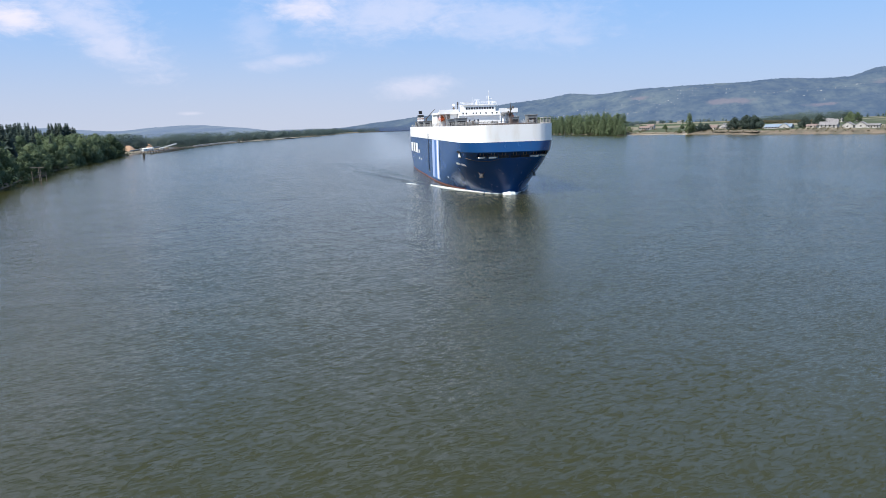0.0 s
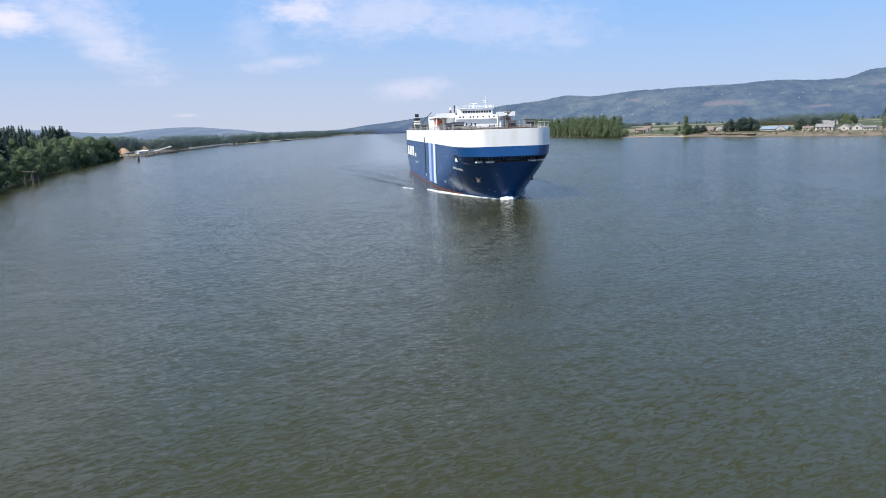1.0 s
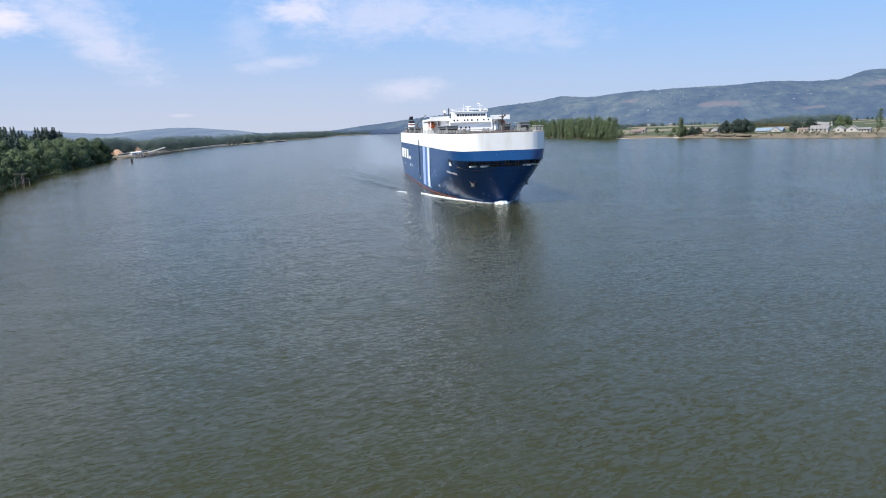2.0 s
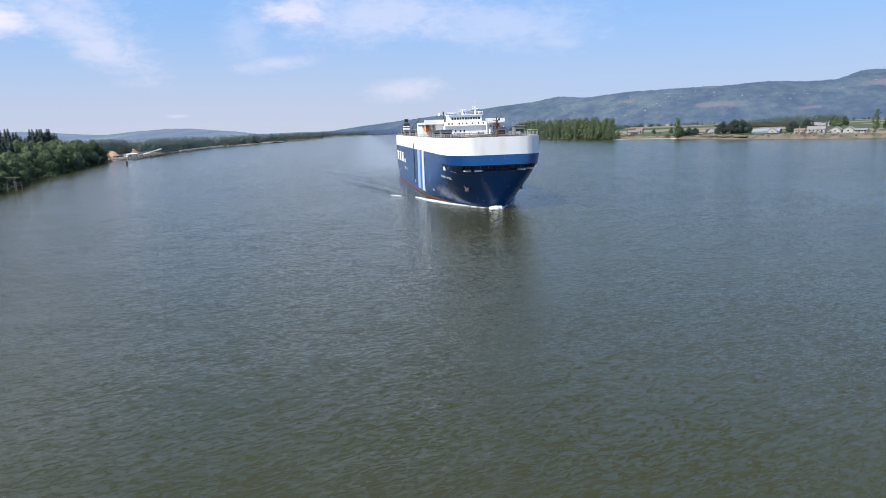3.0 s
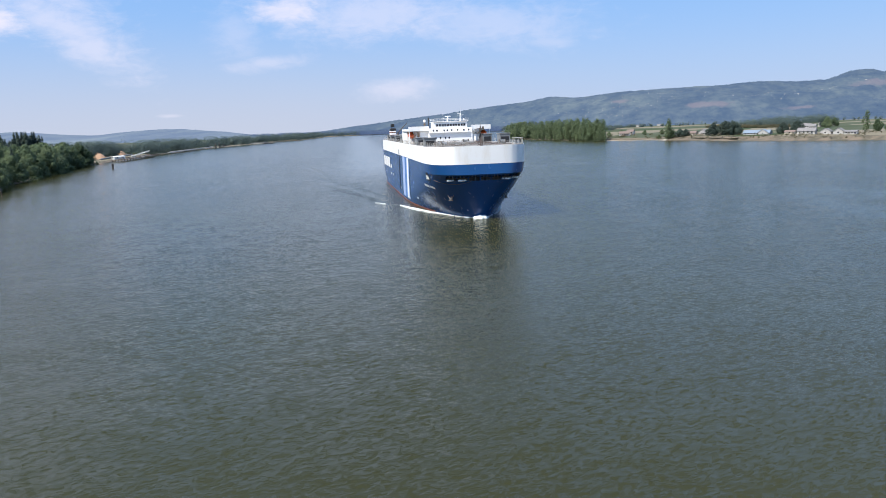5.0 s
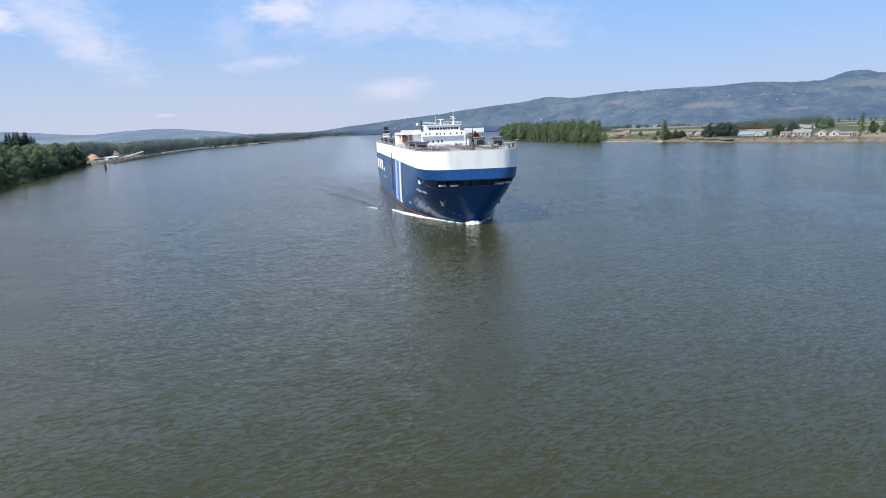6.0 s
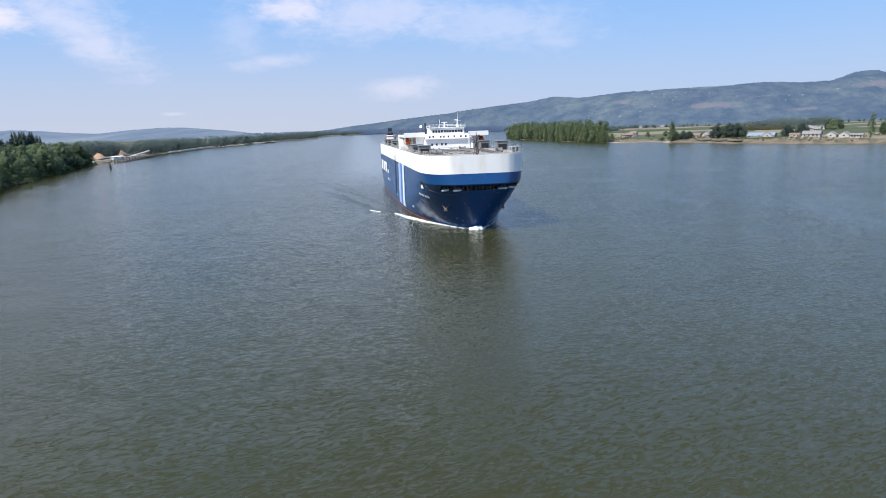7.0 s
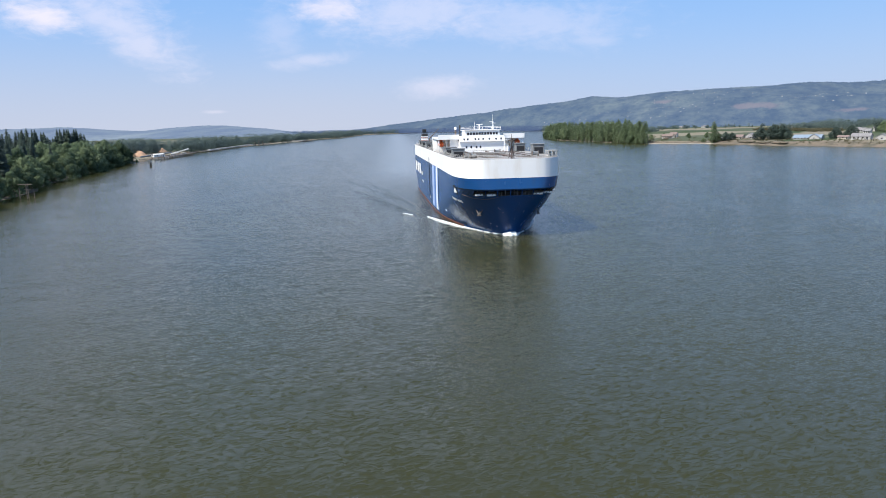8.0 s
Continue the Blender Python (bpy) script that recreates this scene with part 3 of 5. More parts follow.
def build_vent(parent, x, y, lx, ly, h):
    """A box ventilator with a flat cap, the shade in its mouth drawn as a dark panel."""
    v = part("ventilator", boxed(x - lx / 2, x + lx / 2, y - ly / 2, y + ly / 2, DECK_Z, DECK_Z + h, bevel=0.12), M["grey"], parent, "grey steel box ventilator")
    part("cap", boxed(x - lx / 2 - 0.2, x + lx / 2 + 0.2, y - ly / 2 - 0.2, y + ly / 2 + 0.2, DECK_Z + h, DECK_Z + h + 0.28, bevel=0.06), M["grey"], v)
    part("louvre", boxed(x - lx * 0.38, x + lx * 0.38, y - ly / 2 - 0.06, y - ly / 2 + 0.02, DECK_Z + 0.15, DECK_Z + h * 0.70), M["dark"], v, "dark panel for the shade inside the vent mouth")
    return v


def build_ship():
    ship = thing("car_carrier_ship", "blue and white car carrier under way with a bow wave", "ship")
    hull = part("hull", shell([0.42, 2, 3.5, 5, 6.5, 8, 9.5, 11, 12.1]), M["hull"], ship, "glossy dark blue flared hull", smooth=True)
    part("boot_top", shell([-3, -1, 0.42], keep=lambda i, s: 26 <= i <= 55), M["boot"], hull, "red waterline paint", smooth=True)
    part("forefoot", shell([-3, -1, 0.42], keep=lambda i, s: i < 26), M["hull"], hull, smooth=True)
    part("counter", shell([-3, -1, 0.42], keep=lambda i, s: i > 55), M["hull"], hull, smooth=True)
    xs = sorted({-13.5, 13.5, -12.3, 12.3} | {v for p in PORTS for v in p})
    aft = [k / 12 for k in range(1, 13)]
    verts, faces = [], []
    for z in (12.1, 13.7):
        ya = bow_y(13.5, z)
        left = [(-half(ya + (175.9 - ya) * f ** 1.8, z), ya + (175.9 - ya) * f ** 1.8, z) for f in reversed(aft)]
        verts += left + [(x, bow_y(x, z), z) for x in xs] + [(-x, y, z) for x, y, z in reversed(left)]
    w = len(verts) // 2
    for i in range(w - 1):
        if not any(abs(verts[i][0] - p) < 1e-6 and abs(verts[i + 1][0] - q) < 1e-6 for p, q in PORTS):
            faces.append((i, i + 1, i + 1 + w, i + w))
    part("port_strip", (verts, faces), M["hull"], hull)
    part("knuckle", shell([13.7, 14.0]), M["hull"], hull, smooth=True)
    part("blue_band", shell([14.0, 15.5, 17.0], offset=0.06), M["hull"], hull, "blue band above the mooring ports", smooth=True)
    part("white_band", shell([17.0, 19, 21, DECK_Z], offset=0.09), M["white"], ship, "white upper hull with faint rust", smooth=True)
    r = ring(DECK_Z)
    outline = [(x, y) for x, y in r] + [(-x, y) for x, y in reversed(r[1:-1])]
    part("deck", ([(x, y, DECK_Z - 0.03) for x, y in outline], [tuple(range(len(outline)))]), M["deck"], ship, "grey steel weather deck")
    # the mooring deck behind the ports
    r = [(x * 0.985, y + 0.15) for x, y in ring(12.1) if y < 26]
    flat = [(x, y) for x, y in r] + [(-x, y) for x, y in reversed(r[1:])]
    part("mooring_deck", ([(x, y, 12.05) for x, y in flat], [tuple(range(len(flat)))]), M["deck"], ship)
    part("mooring_ceiling", ([(x, y, 13.72) for x, y in flat], [tuple(reversed(range(len(flat))))]), M["grey"], ship)
    part("mooring_bulkhead", boxed(-14.0, 14.0, 7.0, 7.3, 12.0, 13.75), M["hull"], ship)
    z0, z1 = 12.1, 13.7
    for k, (xa, xb) in enumerate(PORTS):
        # an upright bar, a sill rail and a roller fairlead in each port
        for f in (0.3, 0.62):
            xm = xa + (xb - xa) * f
            part("port_bar", rods(((xm, bow_y(xm, z0) + 0.12, z0), (xm, bow_y(xm, z1) + 0.12, z1), 0.07)), M["grey"], ship)
        part("port_sill", rods(((xa, bow_y(xa, z0) - 0.02, z0 + 0.75), (xb, bow_y(xb, z0) - 0.02, z0 + 0.75), 0.05)), M["steel"], ship)
        if k in (0, 1, 5, 6):
            y = bow_y(xm, z0)
            part("roller_fairlead", boxed(xa + 0.3, xb - 0.3, y - 0.1, y + 0.6, z0 - 0.1, z0 + 0.42, bevel=0.12), M["white"], ship, "white roller fairlead")
    for side in (-1, 1):
        # no opening here: the recess's shade is a dark patch on the plating
        part("side_fairlead", patch(6.2, 9.0, 11.9, 14.3, 0.1, side, 3, 4), M["dark"], ship, "mooring recess, its shade drawn as a dark patch")
        bm = bmesh.new()
        for k in range(2):
            yy = 6.8 + k * 1.2
            box(bm, side * half(yy, 13) - 0.25, side * half(yy, 13) + 0.25, yy, yy + 0.6, 12.1, 14.0, bevel=0.08)
        part("side_roller", bm, M["white"], ship, "white upright rollers")
    # anchors
    for side in (-1, 1):
        ax, ay, az = side * (half(2.3, 7.0) + 0.25), 2.0, 6.8
        bm = rods(((ax * 0.93, ay + 0.8, az + 1.4), (ax, ay - 0.3, az - 1.0), 0.2), ((ax, ay - 0.3, az - 0.95), (ax - side * 0.95, ay - 1.1, az + 0.7), 0.24, 0.08), ((ax, ay - 0.3, az - 0.95), (ax + side * 0.75, ay + 0.9, az + 0.6), 0.24, 0.08),
                  ((ax - side * 0.5, ay - 0.7, az - 1.0), (ax + side * 0.45, ay + 0.3, az - 1.1), 0.22))
        anchor = part("anchor", bm, M["anchor"], ship, "stockless steel anchor housed against the bow")
        part("hawse_rim", rods(((ax * 0.86, ay + 1.3, az + 1.0), (ax * 0.97, ay + 0.1, az + 1.7), 0.85, 0.7), sides=12), M["hull"], anchor)
    # a slack mooring line hanging under the ports
    verts = []
    for k in range(25):
        f = k / 24
        x, z = -13.6 + 9.8 * f, 12.0 - 1.0 * (1 - (2 * f - 1) ** 2)
        verts.append((x, bow_y(x, z) - 0.12, z))
    part("mooring_line", rods(*[(p, q, 0.06) for p, q in zip(verts, verts[1:])], sides=4), M["anchor"], ship, "slack grey mooring line")
    # painted marks
    part("stripe", patch(66.4, 74.2, 1.4, 16.95), M["pale"], ship, "pale blue stripe")
    part("stripe", patch(60.4, 66.4, 1.4, 16.95), M["mid"], ship, "mid blue stripe")
    part("stripe", patch(52.4, 60.4, 1.4, 16.95), M["pale"], ship, "pale blue stripe")
    part("stripe", patch(54.5, 58.5, 1.45, 16.95, off=0.135), M["white"], ship, "white stripe")
    for k in range(3):
        y1 = 170 - k * 12.5
        part("emblem", patch(y1 - 9.5, y1, 9.3, 14.1, ny=1, nz=2), M["white"], ship, "plain white emblem block")
    part("emblem", patch(125.5, 131.5, 9.3, 11.0, ny=1, nz=1), M["white"], ship)
    for k in range(2):
        part("draught_mark", patch(127 - 8 * k, 129.2 - 8 * k, 6.2, 7.3, ny=1, nz=1), M["white"], ship)
    part("door_seam", patch(86.6, 89.2, 2.9, 19.2, off=0.12), M["seam"], ship, "dark seam of the side ramp")
    part("pilot_mark", patch(84.4, 85.4, 2.6, 3.8, ny=1, nz=1), M["white"], ship)
    part("thruster_mark", patch(33.6, 35.4, 3.3, 4.0, ny=1, nz=1), M["white"], ship)
    for k in range(13):
        if k != 7:
            y1 = 14.4 - k * 0.61
            part("name_bar", patch(y1 - 0.42, y1, 9.6 - 0.045 * k, 10.35 - 0.045 * k, ny=1, nz=1, off=0.09), M["white"], ship)
    for y, z in ((2.2, 3.0), (0.9, 2.4)):
        part("thruster_mark", patch(y, y + 0.35, z, z + 0.25, ny=1, nz=1, off=0.06), M["pale"], ship)
    # railings
    post = mesh_of("rail_post", *prism(0.045, 1.15, 5), M["wall_pale"])
    rim = [(x - 0.25, y) for x, y in ring(DECK_Z)][1:]
    for side in (-1, 1):
        run, want = 0.0, 0.0
        for (xa, ya), (xb, yb) in zip(rim, rim[1:]):
            seg = math.hypot(xb - xa, yb - ya)
            while want <= run + seg and yb < 172:
                f = (want - run) / max(seg, 1e-6)
                part("rail_post", post, None, ship, at=Matrix.Translation((side * (xa + (xb - xa) * f), ya + (yb - ya) * f, DECK_Z - 0.03)))
                want += 1.8 if yb < 25 else 4.5
            run += seg
        for h in (0.45, 0.8, 1.13):
            bm = bmesh.new()
            for (xa, ya), (xb, yb) in zip(rim[::2], rim[2::2]):
                if yb < 174:
                    rod(bm, (side * xa, ya, DECK_Z + h), (side * xb, yb, DECK_Z + h), 0.035, sides=4)
            part("handrail", bm, M["wall_pale"], ship)
    build_house(ship)
    build_deck_gear(ship)
    return ship


def prism(r, h, n):
    verts = [(r * math.cos(2 * math.pi * i / n), r * math.sin(2 * math.pi * i / n), z) for z in (0, h) for i in range(n)]
    faces = [(i, (i + 1) % n, n + (i + 1) % n, n + i) for i in range(n)] + [tuple(range(n, 2 * n))]
    return verts, faces


def build_house(ship):
    """The accommodation block, bridge, wings, masts and boats."""
    D = DECK_Z
    low = part("deckhouse", boxed(-8.2, 8.2, 46.5, 74.0, D, D + 3.9, bevel=0.1), M["white"], ship, "white steel accommodation block")
    mid = part("upper_house", boxed(-8.0, 8.0, 47.1, 70.0, D + 3.9, D + 5.3, bevel=0.08), M["white"], low)
    part("boat_deck", boxed(-15.6, 15.6, 49.5, 72.0, D + 4.55, D + 5.35, bevel=0.06), M["white"], low, "white boat deck out to both sides")
    part("wing_bulwark", boxed(-15.6, -8.0, 49.5, 49.7, D + 5.35, D + 6.25), M["white"], low)
    part("wing_bulwark", boxed(8.0, 15.6, 49.5, 49.7, D + 5.35, D + 6.25), M["white"], low)
    bridge = part("bridge", boxed(-6.2, 6.2, 47.4, 56.0, D + 5.3, D + 7.6, bevel=0.1), M["white"], low, "white navigation bridge")
    part("bridge_roof", boxed(-6.6, 6.6, 47.0, 56.4, D + 7.6, D + 7.85, bevel=0.06), M["white"], bridge)
    # windows
    n = 11
    for k in range(n):
        x = -5.6 + 11.2 * (k + 0.5) / n
        part("window", boxed(x - 0.38, x + 0.38, 47.34, 47.42, D + 6.05, D + 6.85, bevel=0.03), M["pane"], bridge)
    for k, x in enumerate((-6.6, -5.3, -2.6, -1.4, 0.2, 2.4, 4.8, 6.6)):
        part("window", boxed(x - 0.27, x + 0.27, 47.04, 47.14, D + 4.25, D + 4.85), M["pane"], mid)
    for x in (-5.9, -4.2, -2.3, -0.9):
        part("window", boxed(x - 0.27, x + 0.27, 46.44, 46.54, D + 1.5, D + 2.2), M["pane"], low)
    part("front_ledge", boxed(-8.6, 8.6, 45.8, 47.0, D + 3.75, D + 3.92), M["white"], low)
    # rail on the bridge roof
    bm = bmesh.new()
    for h in (0.5, 0.95):
        for a, b in (((-6.5, 47.1), (6.5, 47.1)), ((-6.5, 47.1), (-6.5, 56.3)), ((6.5, 47.1), (6.5, 56.3))):
            rod(bm, (*a, D + 7.85 + h), (*b, D + 7.85 + h), 0.05, sides=4)
    part("roof_rail", bm, M["white"], bridge)
    for k in range(9):
        part("rail_post", rods(((-6.5 + 13 * k / 8, 47.1, D + 7.85), (-6.5 + 13 * k / 8, 47.1, D + 8.85), 0.05), sides=4), M["white"], bridge)
    # radar mast, whip masts, radomes
    mast = part("radar_mast", rods(((4.2, 50, D + 7.8), (4.2, 50, D + 10.6), 0.38, 0.28), ((4.2, 50, D + 10.6), (4.2, 50, D + 13.2), 0.07, 0.04)), M["white"], ship, "white radar mast")
    part("mast_platform", boxed(3.2, 5.2, 49.2, 50.8, D + 9.95, D + 10.08), M["white"], mast)
    part("radar_scanner", boxed(2.9, 4.2, 48.9, 49.2, D + 10.5, D + 10.7, bevel=0.06), M["white"], mast)
    whip = part("radar_mast", rods(((-0.6, 50.5, D + 7.8), (-0.6, 50.5, D + 9.6), 0.3, 0.25), ((-2.4, 50, D + 7.8), (-2.4, 50, D + 10.8), 0.06, 0.04)), M["white"], ship, "white signal mast with a scanner")
    part("radar_scanner", boxed(-1.6, 0.6, 50.2, 50.6, D + 9.55, D + 9.78, bevel=0.06), M["white"], whip)
    bm = rods(((-7.4, 65, D + 4.8), (-7.4, 65, D + 8.0), 0.34, 0.3), ((-7.9, 65, D + 7.0), (-6.9, 65, D + 7.0), 0.22))
    dome = part("radome_mast", bm, M["steel"], ship, "dark post carrying a white radome")
    bm = bmesh.new()
    bmesh.ops.create_icosphere(bm, subdivisions=2, radius=0.52, matrix=Matrix.Translation((-7.4, 65, D + 8.3)) @ Matrix.Diagonal((1, 1, 1.15, 1)))
    part("radome", bm, M["white"], dome, smooth=True)
    part("exhaust_post", rods(((-5.6, 66, D + 4.8), (-5.6, 66, D + 9.2), 0.22, 0.18), ((-5.6, 66, D + 8.5), (-5.6, 66, D + 9.6), 0.38, 0.3)), M["black"], ship, "black post")
    # lifeboats under the boat deck
    for side in (-1, 1):
        bm = bmesh.new()
        bmesh.ops.create_uvsphere(bm, u_segments=14, v_segments=8, radius=1.0, matrix=Matrix.Translation((side * 14.0, 55, D + 2.9)) @ Matrix.Diagonal((1.1, 3.4, 1.1, 1)))
        boat = part("lifeboat", bm, M["orange"], ship, "orange enclosed lifeboat in its davits", smooth=True)
        part("canopy", boxed(side * 14.0 - 0.8, side * 14.0 + 0.8, 55.5, 57.6, D + 3.6, D + 4.3, bevel=0.25), M["orange"], boat)
        for y in (52.6, 57.4):
            part("davit", rods(((side * 12.2, y, D), (side * 12.4, y, D + 4.2), 0.22), ((side * 12.4, y, D + 4.2), (side * 14.4, y, D + 5.0), 0.2)), M["white"], boat, "white davit arm")
        for y in (50.2, 71.2):
            part("deck_pillar", rods(((side * 15.2, y, D), (side * 15.2, y, D + 5.0), 0.2)), M["white"], low)
        # deck-edge cargo arch beside the house
        part("inner_house", boxed(*sorted((side * 8.2, side * 11.2)), 50.6, 59.5, D, D + 5.0, bevel=0.08), M["white"], low)
        part("side_house", boxed(*sorted((side * 8.2, side * 15.2)), 59.5, 76.0, D, D + 5.0, bevel=0.1), M["white"], low)


def build_deck_gear(ship):
    D = DECK_Z
    # ventilators along both sides
    for x, y, lx, ly, h in ((-13.4, 31.0, 3.6, 4.2, 2.3), (-13.2, 13.0, 3.7, 3.0, 2.4), (-13.6, 80.0, 3.6, 4.5, 2.2), (-13.6, 106.0, 3.6, 5.0, 2.4), (-13.6, 130.0, 3.6, 5.0, 2.4), (-13.6, 150.0, 3.0, 4.5, 2.4),
                            (13.6, 22.5, 3.6, 3.6, 2.9), (13.0, 46.0, 3.4, 3.6, 2.6), (13.4, 92.0, 3.6, 5.0, 2.4), (13.4, 122.0, 3.6, 5.0, 2.4)):
        build_vent(ship, x, y, lx, ly, h)
    # bow corner platform: an open frame over a roller fairlead
    plat = part("fairlead_platform", boxed(10.6, 13.2, -2.5, 0.6, D, D + 0.35, bevel=0.06), M["wall_pale"], ship, "pale open fairlead platform at the bow corner")
    for px in (10.7, 11.9, 13.1):
        for py in (-2.4, 0.5):
            part("platform_post", rods(((px, py, D + 0.3), (px, py, D + 1.9), 0.09), sides=6), M["wall_pale"], plat)
    part("platform_cap", boxed(10.5, 13.3, -2.6, 0.7, D + 1.75, D + 1.92, bevel=0.04), M["wall_pale"], plat)
    part("roller", rods(((11.3, -1.4, D + 0.3), (11.3, -1.4, D + 1.5), 0.38), sides=10), M["grey"], plat)
    part("roller", rods(((12.5, -1.4, D + 0.3), (12.5, -1.4, D + 1.5), 0.38), sides=10), M["grey"], plat)
    # foremast on the centre line with lamps and a ladder
    x, y = -0.4, -4.6
    mast = part("foremast", rods(((x, y, D), (x, y, D + 5.6), 0.26, 0.16), ((x - 0.7, y + 0.8, D), (x - 0.1, y, D + 3.4), 0.09), ((x + 0.9, y + 0.8, D), (x + 0.1, y, D + 3.4), 0.09), ((x, y, D + 5.4), (x, y, D + 6.8), 0.1, 0.05)), M["rust"], ship, "rust-stained foremast with lamps")
    part("mast_platform", boxed(x - 1.0, x + 0.8, y - 0.5, y + 0.6, D + 3.4, D + 3.55), M["steel"], mast)
    part("crosstree", boxed(x - 1.1, x + 1.1, y - 0.12, y + 0.12, D + 4.9, D + 5.1, bevel=0.03), M["rust"], mast)
    part("ladder", rods(*[((x + 0.25, y - 0.3, D + 0.3 * k), (x + 0.65, y - 0.3, D + 0.3 * k), 0.04) for k in range(1, 12)], ((x + 0.25, y - 0.3, D), (x + 0.25, y - 0.3, D + 3.5), 0.05), ((x + 0.65, y - 0.3, D), (x + 0.65, y - 0.3, D + 3.5), 0.05), sides=4), M["rust"], mast)
    part("mast_lamp", boxed(x + 0.5, x + 1.0, y - 0.4, y + 0.1, D + 5.1, D + 5.6, bevel=0.06), M["steel"], mast)
    part("mast_lamp", boxed(x - 0.35, x + 0.35, y - 0.75, y - 0.3, D + 4.4, D + 5.1, bevel=0.06), M["steel"], mast)
    part("mast_lamp", boxed(x - 0.9, x - 0.4, y - 0.5, y, D + 3.6, D + 4.2, bevel=0.06), M["steel"], mast)
    # a deck crane and winches beside the mast
    crane = part("deck_crane", rods(((7.6, 40, D), (7.6, 40, D + 4.2), 0.55, 0.45), ((7.6, 40, D + 3.8), (5.6, 33, D + 4.6), 0.28, 0.16), ((6.4, 40, D), (6.4, 40, D + 4.0), 0.2)), M["white"], ship, "small white deck crane")
    part("crane_cab", boxed(6.7, 8.4, 39.2, 40.8, D + 3.0, D + 4.3, bevel=0.1), M["grey"], crane)
    for wx, wy in ((-11.6, 6.0), (-10.0, 3.0), (9.4, 8.0), (2.0, 30.0), (-9.0, 16.0)):
        w = part("winch", rods(((wx - 0.9, wy, D + 0.7), (wx + 0.9, wy, D + 0.7), 0.6), sides=12), M["grey"], ship, "grey mooring winch")
        for e in (-1, 1):
            part("winch_cheek", boxed(wx + e * 0.9 - 0.08, wx + e * 0.9 + 0.08, wy - 0.75, wy + 0.75, D - 0.03, D + 1.45, bevel=0.04), M["steel"], w)
    # raised deck seams, pipes and a hatch coaming
    for yy in (4, 13, 22, 31, 40):
        part("deck_seam", boxed(-11.5, 11.5, yy - 0.12, yy + 0.12, D - 0.03, D + 0.12), M["steel"], ship)
    for xx in (-6.5, 0.6, 6.8):
        part("deck_pipe", rods(((xx, 0, D + 0.3), (xx, 45, D + 0.3), 0.14)), M["rust"], ship, "rusty deck pipe")
    part("hatch_coaming", boxed(-6.0, 4.0, 26.0, 29.0, D - 0.03, D + 0.6, bevel=0.08), M["deck"], ship)
    part("hatch_coaming", boxed(-11.0, -8.0, 34.0, 40.0, D - 0.03, D + 0.8, bevel=0.08), M["grey"], ship)
    for yy in (20, 33):
        part("cross_rail", rods(((-11, yy, D + 1.0), (8, yy, D + 1.0), 0.05), ((-11, yy, D + 0.5), (8, yy, D + 0.5), 0.05), ((-11, yy, D), (-11, yy, D + 1.0), 0.06), ((8, yy, D), (8, yy, D + 1.0), 0.06), ((-1.5, yy, D), (-1.5, yy, D + 1.0), 0.06)), M["steel"], ship)
    # funnel and gear aft
    fx, fy = -13.2, 140.0
    fun = part("funnel", boxed(fx - 1.4, fx + 1.4, fy - 2.8, fy + 2.8, D, D + 6.0, bevel=0.5), M["black"], ship, "dark funnel with red and white bands")
    part("funnel_band", boxed(fx - 1.46, fx + 1.46, fy - 2.86, fy + 2.86, D + 1.7, D + 4.7, bevel=0.3), M["white"], fun, "white band")
    part("funnel_band", boxed(fx - 1.52, fx + 1.52, fy - 2.92, fy + 2.92, D + 2.2, D + 2.9, bevel=0.3), M["boot"], fun, "red band")
    part("funnel_band", boxed(fx - 1.52, fx + 1.52, fy - 2.92, fy + 2.92, D + 3.6, D + 4.3, bevel=0.3), M["boot"], fun, "red band")
    for k in range(3):
        part("exhaust_pipe", rods(((fx - 0.7 + 0.7 * k, fy - 1 + k, D + 6.4), (fx - 0.7 + 0.7 * k, fy - 1 + k, D + 8.0), 0.35), sides=8), M["black"], fun)
    part("aft_crane", rods(((-11.8, 128, D), (-11.8, 128, D + 4.0), 0.4), ((-11.8, 128, D + 3.8), (-8.2, 120, D + 8.2), 0.25, 0.15)), M["steel"], ship, "dark provision crane with raised jib")
    part("aft_house", boxed(-9.5, 9.5, 120, 160, D, D + 2.8, bevel=0.15), M["grey"], ship, "grey aft deckhouse")
    part("aft_vent", boxed(-11.5, -9.7, 96, 100, D, D + 4.2, bevel=0.2), M["white"], ship)


SHIP = build_ship()


